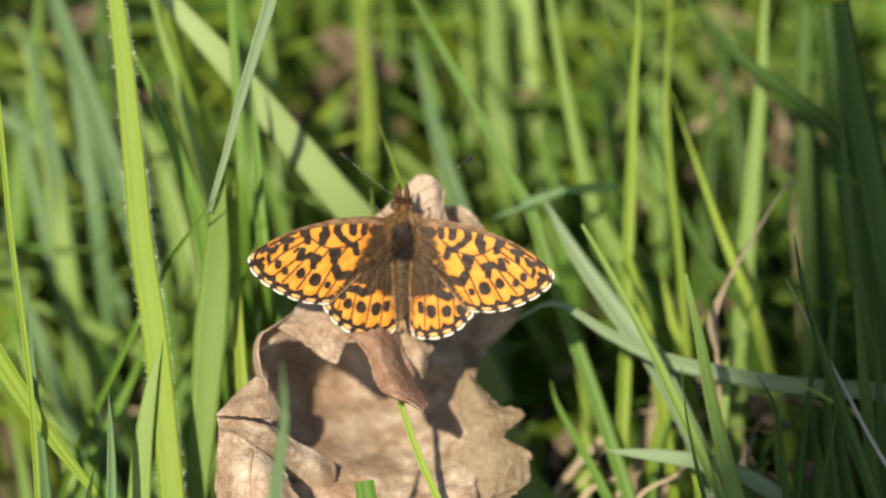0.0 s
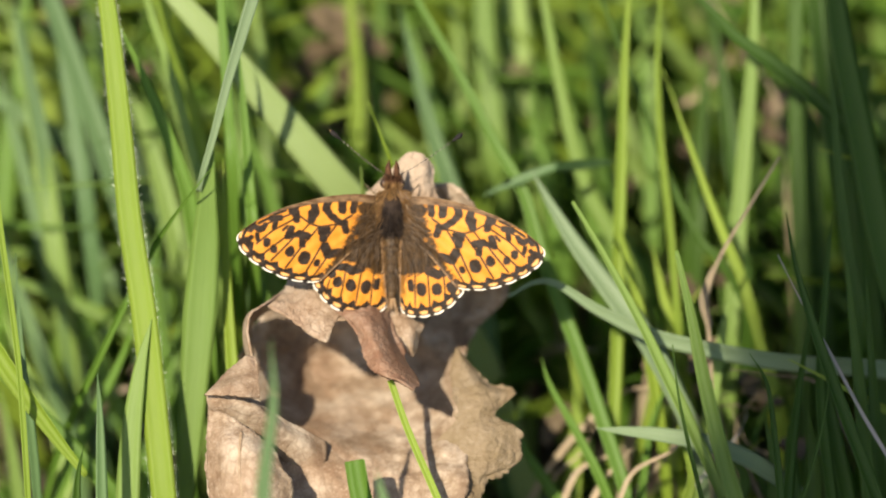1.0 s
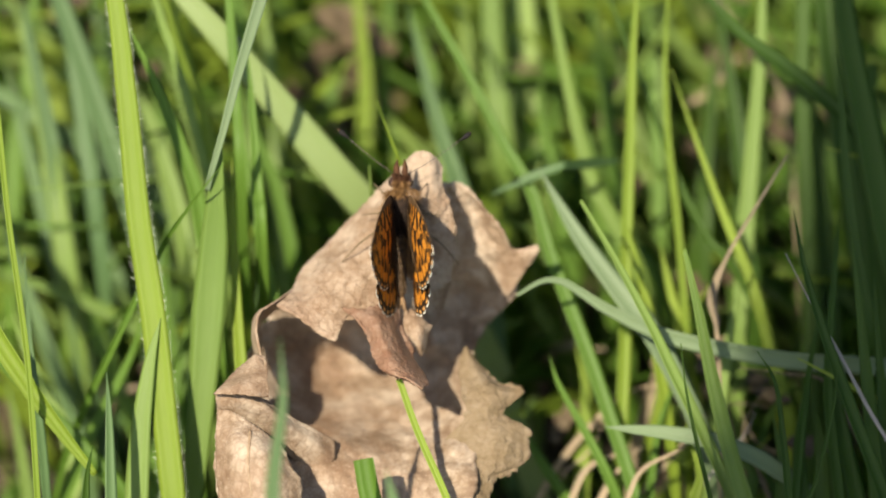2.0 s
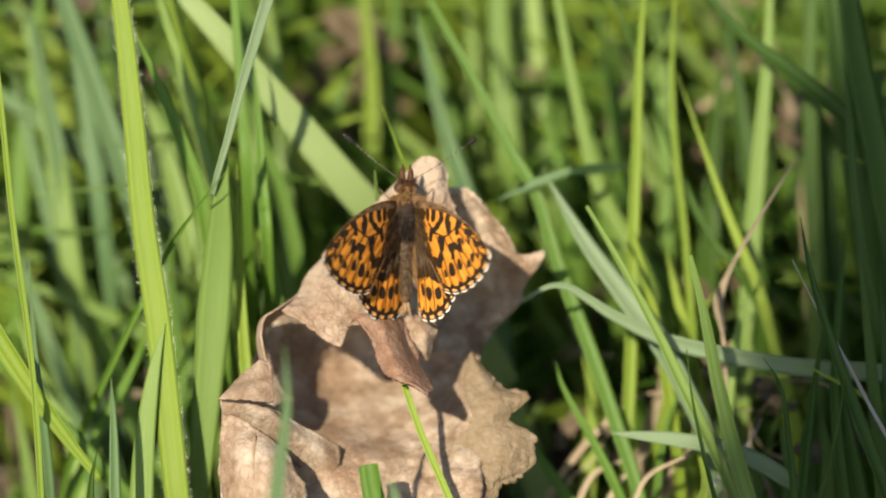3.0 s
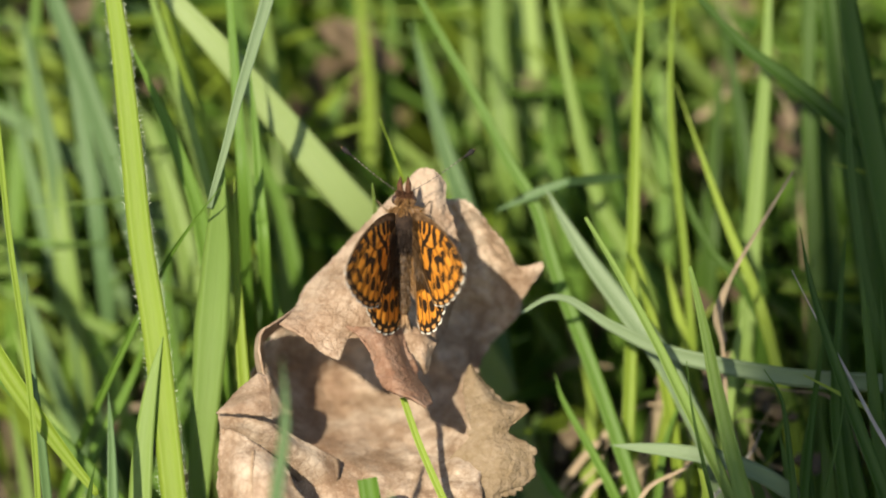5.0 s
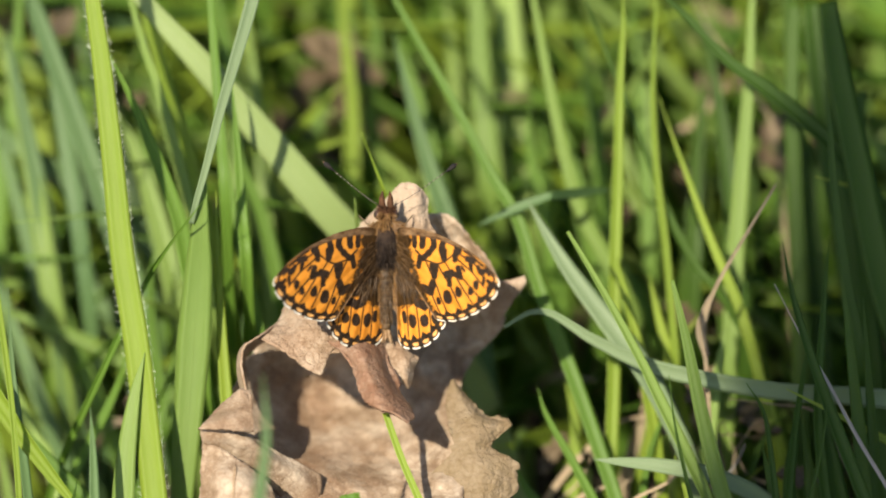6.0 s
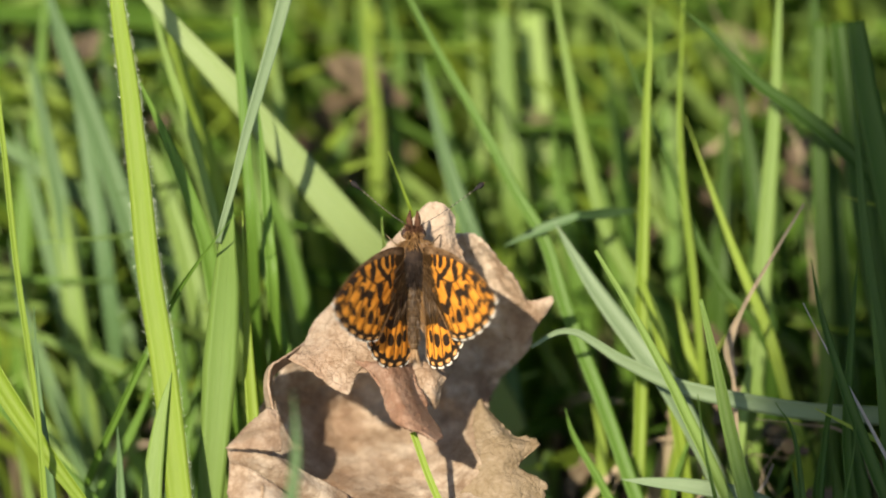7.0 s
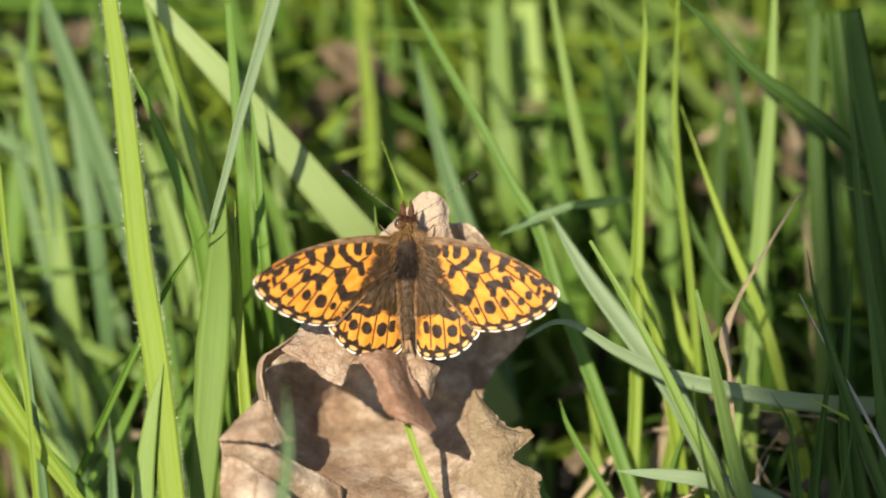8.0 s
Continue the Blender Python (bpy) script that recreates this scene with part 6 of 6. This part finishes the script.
edge_hairs(TALLY[0], 0.0006, 21)


def sward(name, label, count, kinds, area, tall, wide, seed, keep, drift=0.0, spread=0.28):
    """Uncounted low grass: many blades in one mesh for each colour."""
    rng = random.Random(seed)
    for kind in kinds:
        points, faces, uvs = [], [], []
        for _ in range(count // len(kinds)):
            x, y = rng.uniform(area[0], area[1]), rng.uniform(area[2], area[3])
            h = tall * rng.uniform(0.45, 1.15)
            top = keep(x, y)
            if top < 0.006:
                continue
            h = min(h, top * rng.uniform(0.7, 1.0))
            lean = Vector((rng.gauss(drift, spread), rng.gauss(0, 0.28), 0)) * h
            a = Vector((x, y, -0.004))
            line = curve_through([a, a + Vector((0, 0, h * 0.55)) + lean * 0.3, a + Vector((0, 0, h * rng.uniform(0.75, 1.0))) + lean * 1.15], 7)
            face = Vector((rng.uniform(-1, 1), rng.uniform(-1.4, 0.4), rng.uniform(0.1, 0.8))).normalized()
            v, f, u = blade_strip(line, wide * rng.uniform(0.5, 1.3), 0, 0.25, 1, 0.7, face)
            n = len(points)
            points += v
            uvs += u
            faces += [tuple(i + n for i in one) for one in f]
        if points:
            tagged(new(name, mesh_of(name, points, faces, GRASS[kind], True, uvs)), label, "grass", kind="stuff")


def clear_of_subject(x, y):
    """How tall low grass may stand at a place so that it stays beneath and behind the subject and the tall blades."""
    if abs(x) < 0.075 and y < 0.02:
        return max(0.0, 0.012 + 0.55 * max(0.0, -y - 0.06))
    if abs(x) < 0.085:
        return 0.016 + max(0.0, y) * 0.9
    return 0.09


def open_meadow(x, y):
    """Lower on the sunny side, so that the light reaches the subject."""
    if (abs(x) < 0.10 and -0.6 < y < 0.22) or (abs(x) < 0.16 and y < 0.02):
        return 0.0
    if -0.30 < x < 0.10 and y < 0.22:
        return 0.035
    return 0.12


sward("low_grass", "low green meadow grass over the soil", 3000, ("lime", "green", "pale", "dark"), (-0.10, 0.10, -0.05, 0.22), 0.06, 0.0021, 31, clear_of_subject, -0.15)
sward("background_grass", "tall green grass standing behind the leaf", 240, ("lime", "green", "pale", "blue"), (-0.12, 0.01, 0.045, 0.24), 0.13, 0.0034, 33, lambda x, y: 1.19 * y - 0.018, -0.25, 0.5)
sward("background_grass", "darker green grass standing behind the leaf", 200, ("sage", "green", "dark"), (0.01, 0.12, 0.045, 0.24), 0.13, 0.0032, 35, lambda x, y: 1.19 * y - 0.018, -0.25, 0.5)


def herbs(name, label, count, kinds, area, size, seed, keep):
    """Uncounted small round-leaved herbs under and between the blades: cupped leaflets on thin stalks."""
    rng = random.Random(seed)
    for kind in kinds:
        points, faces, uvs = [], [], []
        for _ in range(count // len(kinds)):
            x, y = rng.uniform(area[0], area[1]), rng.uniform(area[2], area[3])
            h = keep(x, y) * rng.uniform(0.35, 0.95)
            if h < 0.006:
                continue
            head = Vector((x + rng.gauss(0, 0.004), y + rng.gauss(0, 0.004), h))
            stem = curve_through([Vector((x, y, -0.003)), Vector((x, y, h * 0.6)), head], 5)
            v, f, u = blade_strip(stem, 0.0007, 0, 0.3, 0.2, 1, Vector((0, -1, 0.2)))
            n = len(points)
            points += v
            uvs += u
            faces += [tuple(i + n for i in one) for one in f]
            for k in range(3):
                turn = k * 2.09 + rng.uniform(-0.4, 0.4)
                out = Vector((math.cos(turn), math.sin(turn), rng.uniform(-0.1, 0.5))).normalized()
                flat = out.cross(Vector((rng.gauss(0, 0.3), rng.gauss(0, 0.3), 1))).normalized()
                up = flat.cross(out)
                long = size * rng.uniform(0.6, 1.2)
                n = len(points)
                ring = [(0.0, 0.0), (0.3, 0.32), (0.65, 0.42), (0.92, 0.26), (1.0, 0.0), (0.92, -0.26), (0.65, -0.42), (0.3, -0.32)]
                points += [head + out * long * a + flat * long * c + up * long * (0.25 * abs(c) + 0.1 * a) for a, c in ring] + [head + out * long * 0.6 - up * long * 0.04]
                uvs += [(0.5 + c, a) for a, c in ring] + [(0.5, 0.6)]
                faces += [(n + i, n + (i + 1) % 8, n + 8) for i in range(8)]
        if points:
            tagged(new(name, mesh_of(name, points, faces, GRASS[kind], True, uvs)), label, "herbs", kind="stuff")


herbs("low_herbs", "small round-leaved green herbs between the grass", 420, ("green", "sage", "dark"), (0.005, 0.11, 0.05, 0.23), 0.0055, 51, lambda x, y: min(0.07, 0.8 * y - 0.012))
sward("meadow_grass", "green meadow grass all around", 3600, ("lime", "green", "dark"), (-0.45, 0.45, -0.35, 0.60), 0.085, 0.0032, 37, open_meadow)
# a stand outside the view, added to keep skylight off the right side
sward("meadow_grass", "unseen tall grass beside the leaf, added to block skylight", 420, ("dark", "green"), (0.072, 0.16, -0.06, 0.14), 0.14, 0.0042, 61, lambda x, y: 0.03 + 1.2 * (x - 0.06), 0.7)
sward("dead_grass", "dead straw matted on the soil", 500, ("straw",), (-0.10, 0.10, -0.04, 0.22), 0.03, 0.0016, 41, clear_of_subject)


def litter(x, y, z, turn, long, seed):
    """A fallen brown leaf, curled, low in the grass."""
    rng = random.Random(seed)
    n, m = 18, 12
    points = []
    for j in range(n):
        f = j / (n - 1)
        half = long * 0.33 * math.sin(math.pi * min(1, 0.06 + f * 0.92)) ** 0.7 * (0.82 + 0.18 * math.cos(f * 22 + seed))
        for i in range(m):
            g = 2 * i / (m - 1) - 1
            lift = 0.25 * half * g * g + 0.12 * long * noise.noise(Vector((f * 3, g * 1.4, seed)))
            points.append((g * half, (f - 0.5) * long, 0.006 + abs(lift)))
    faces = [(j * m + i, j * m + i + 1, (j + 1) * m + i + 1, (j + 1) * m + i) for j in range(n - 1) for i in range(m - 1)]
    lower = [(a, b, c - 0.0003) for a, b, c in points]
    k = len(points)
    faces += [tuple(v + k for v in f[::-1]) for f in faces]
    ob = new("fallen_leaf", mesh_of("fallen_leaf", points + lower, faces, LITTER))
    ob.matrix_world = pose(x, y, z, rng.uniform(5, 40), rng.uniform(-20, 20), turn)
    return tagged(ob, "curled brown fallen leaf caught low in the grass", "dry leaf", "fallen leaves in the grass")


litter(-0.0550, 0.0780, 0.0252, 120, 0.014, 39)
litter(-0.0479, 0.0808, 0.0208, 52, 0.011, 93)
litter(-0.0142, 0.0758, 0.0227, 202, 0.016, 62)
litter(-0.0137, 0.0691, 0.0193, 79, 0.015, 12)
litter(-0.0170, 0.0652, 0.0177, 34, 0.013, 3)
litter(-0.0172, 0.0927, 0.0194, 205, 0.016, 71)
litter(-0.0014, 0.0572, 0.0315, 148, 0.006, 98)
litter(0.0387, 0.0780, 0.0252, 30, 0.014, 29)
litter(0.0418, 0.0714, 0.0251, 266, 0.010, 69)
litter(0.0271, 0.0412, 0.0234, 184, 0.006, 36)
litter(0.0239, 0.0559, 0.0223, 88, 0.008, 14)
litter(0.0437, 0.0520, 0.0254, 134, 0.008, 28)
litter(0.0492, 0.0555, 0.0296, 13, 0.009, 83)
litter(0.0131, 0.0659, 0.0186, 133, 0.006, 35)
litter(0.0335, 0.0289, 0.0212, 99, 0.005, 22)
litter(0.0388, 0.0098, 0.0172, 158, 0.007, 38)
litter(0.0186, 0.0095, 0.0137, 321, 0.006, 94)
litter(-0.0480, 0.0531, 0.0189, 190, 0.006, 12)
litter(-0.0128, 0.0628, 0.0350, 77, 0.012, 101)
litter(-0.0135, 0.0582, 0.0326, 154, 0.008, 102)
litter(-0.0527, 0.0690, 0.0376, 231, 0.007, 103)
litter(-0.0451, 0.0686, 0.0372, 308, 0.007, 104)
litter(0.0236, 0.0518, 0.0311, 179, 0.005, 107)
litter(0.0122, 0.0572, 0.0314, 256, 0.006, 108)
litter(0.0454, 0.0501, 0.0322, 333, 0.005, 109)
litter(0.0342, 0.0592, 0.0337, 50, 0.005, 110)
litter(0.0302, 0.0457, 0.0270, 127, 0.005, 111)
litter(-0.0351, 0.0517, 0.0341, 204, 0.005, 112)
litter(0.0288, 0.0252, 0.0243, 75, 0.005, 115)
litter(-0.0106, 0.0637, 0.0329, 152, 0.009, 116)
litter(0.0410, 0.0014, 0.0224, 229, 0.006, 117)
litter(0.0370, 0.0076, 0.0267, 306, 0.006, 118)
litter(0.0279, 0.0088, 0.0250, 23, 0.007, 119)
litter(0.0426, -0.0013, 0.0192, 100, 0.006, 120)


def unseen_shade_plant():
    """A tall broad-leaved weed, unseen, added sunward to shade the blades beside the leaf."""
    thing = new("unseen_shade_plant")
    foot = spot(SHADE_AT)
    foot.z = 0.0
    crown = spot(SHADE_AT)
    part("stalk", mesh_of("stalk", *tube([foot, foot.lerp(crown, 0.5) + Vector((0.006, 0, 0)), crown], [0.003, 0.0024, 0.0016], 8, 16), GRASS["green"], True, None), thing)
    across = Vector(SUN_WAY).cross(SHADE_LONG).normalized()
    for heart, span, wide in SHADE_LEAVES:
        middle = spot(heart)
        points, n, m = [], 26, 13
        for j in range(n):
            f = j / (n - 1)
            half = wide * math.sin(math.pi * min(0.985, 0.03 + f)) ** 0.55
            for i in range(m):
                g = 2 * i / (m - 1) - 1
                wave = 0.004 * math.sin(f * 19 + 2 * g) * abs(g)
                points.append(middle + SHADE_LONG * (f - 0.5) * span + across * half * g + Vector(SUN_WAY) * (wave - 0.006 * g * g))
        faces = [(j * m + i, j * m + i + 1, (j + 1) * m + i + 1, (j + 1) * m + i) for j in range(n - 1) for i in range(m - 1)]
        lower = [p + Vector(SUN_WAY) * 0.0004 for p in points]
        k = len(points)
        faces += [tuple(v + k for v in f[::-1]) for f in faces]
        part("broad_leaf", mesh_of("broad_leaf", points + lower, faces, GRASS["dark"], True, [(0.5, 0.5)] * (2 * k)), thing)
        part("leaf_stalk", mesh_of("leaf_stalk", *tube([crown, crown.lerp(middle, 0.5) - Vector((0, 0, 0.004)), middle], [0.0016, 0.0012, 0.001], 8, 8), GRASS["green"], True, None), thing)
    return tagged(thing, "unseen tall broad-leaved green weed, added to cast shade", "weed")


# the added weed stands out of view; its second leaf shades the lower right
SHADE_AT = (-206, 222, 900)
SHADE_LONG = (RISE * 0.99 + SIDE * 0.09).normalized()
SHADE_LEAVES = [(SHADE_AT, 0.20, 0.046), ((-228, 185, 900), 0.076, 0.032)]
unseen_shade_plant()


# half the opening between the raised wings, degrees from flat, every tenth of a second
BEAT_0 = [15, 3, 15, 44, 77, 86, 79, 44, 22, 7, 14, 32, 70, 81, 55, 21, 10, 14, 43, 76, 84, 63, 25, 11, 40, 76, 81]
BEAT_1 = [42, 10, 22, 63, 83, 75, 27, 8, 10, 36, 74, 74, 43, 20, 15, 37, 74, 83, 66, 34, 15, 18, 40, 73, 84, 70, 37]
BEAT_2 = [13, 15, 40, 72, 81, 69, 49, 34, 19, 37, 77, 79, 55, 21, 8, 24, 64, 86, 79, 57, 20, 18, 44, 78, 79, 53, 20]


def motions():
    beat = BEAT_0 + BEAT_1 + BEAT_2
    for wing, side, kind in WINGS:
        rows = []
        for k, angle in enumerate(beat):
            turn = angle - (0 if kind == "fore" else 1.0 + 6.0 * math.sin(radians(angle)) ** 2)
            turn -= (2.2 if side < 0 else -0.5) * math.sin(radians(angle)) ** 2
            # spread flat, the wings lie slightly askew to the body
            skew = -3.0 * math.cos(radians(turn)) + 3.2 * math.sin(radians(angle)) ** 2
            rows.append((k / 10, pose(side * HINGE[0] * 0.001, HINGE[1] * 0.001, 0.0009, 0, -side * turn, skew)))
        walk(wing, rows)


motions()
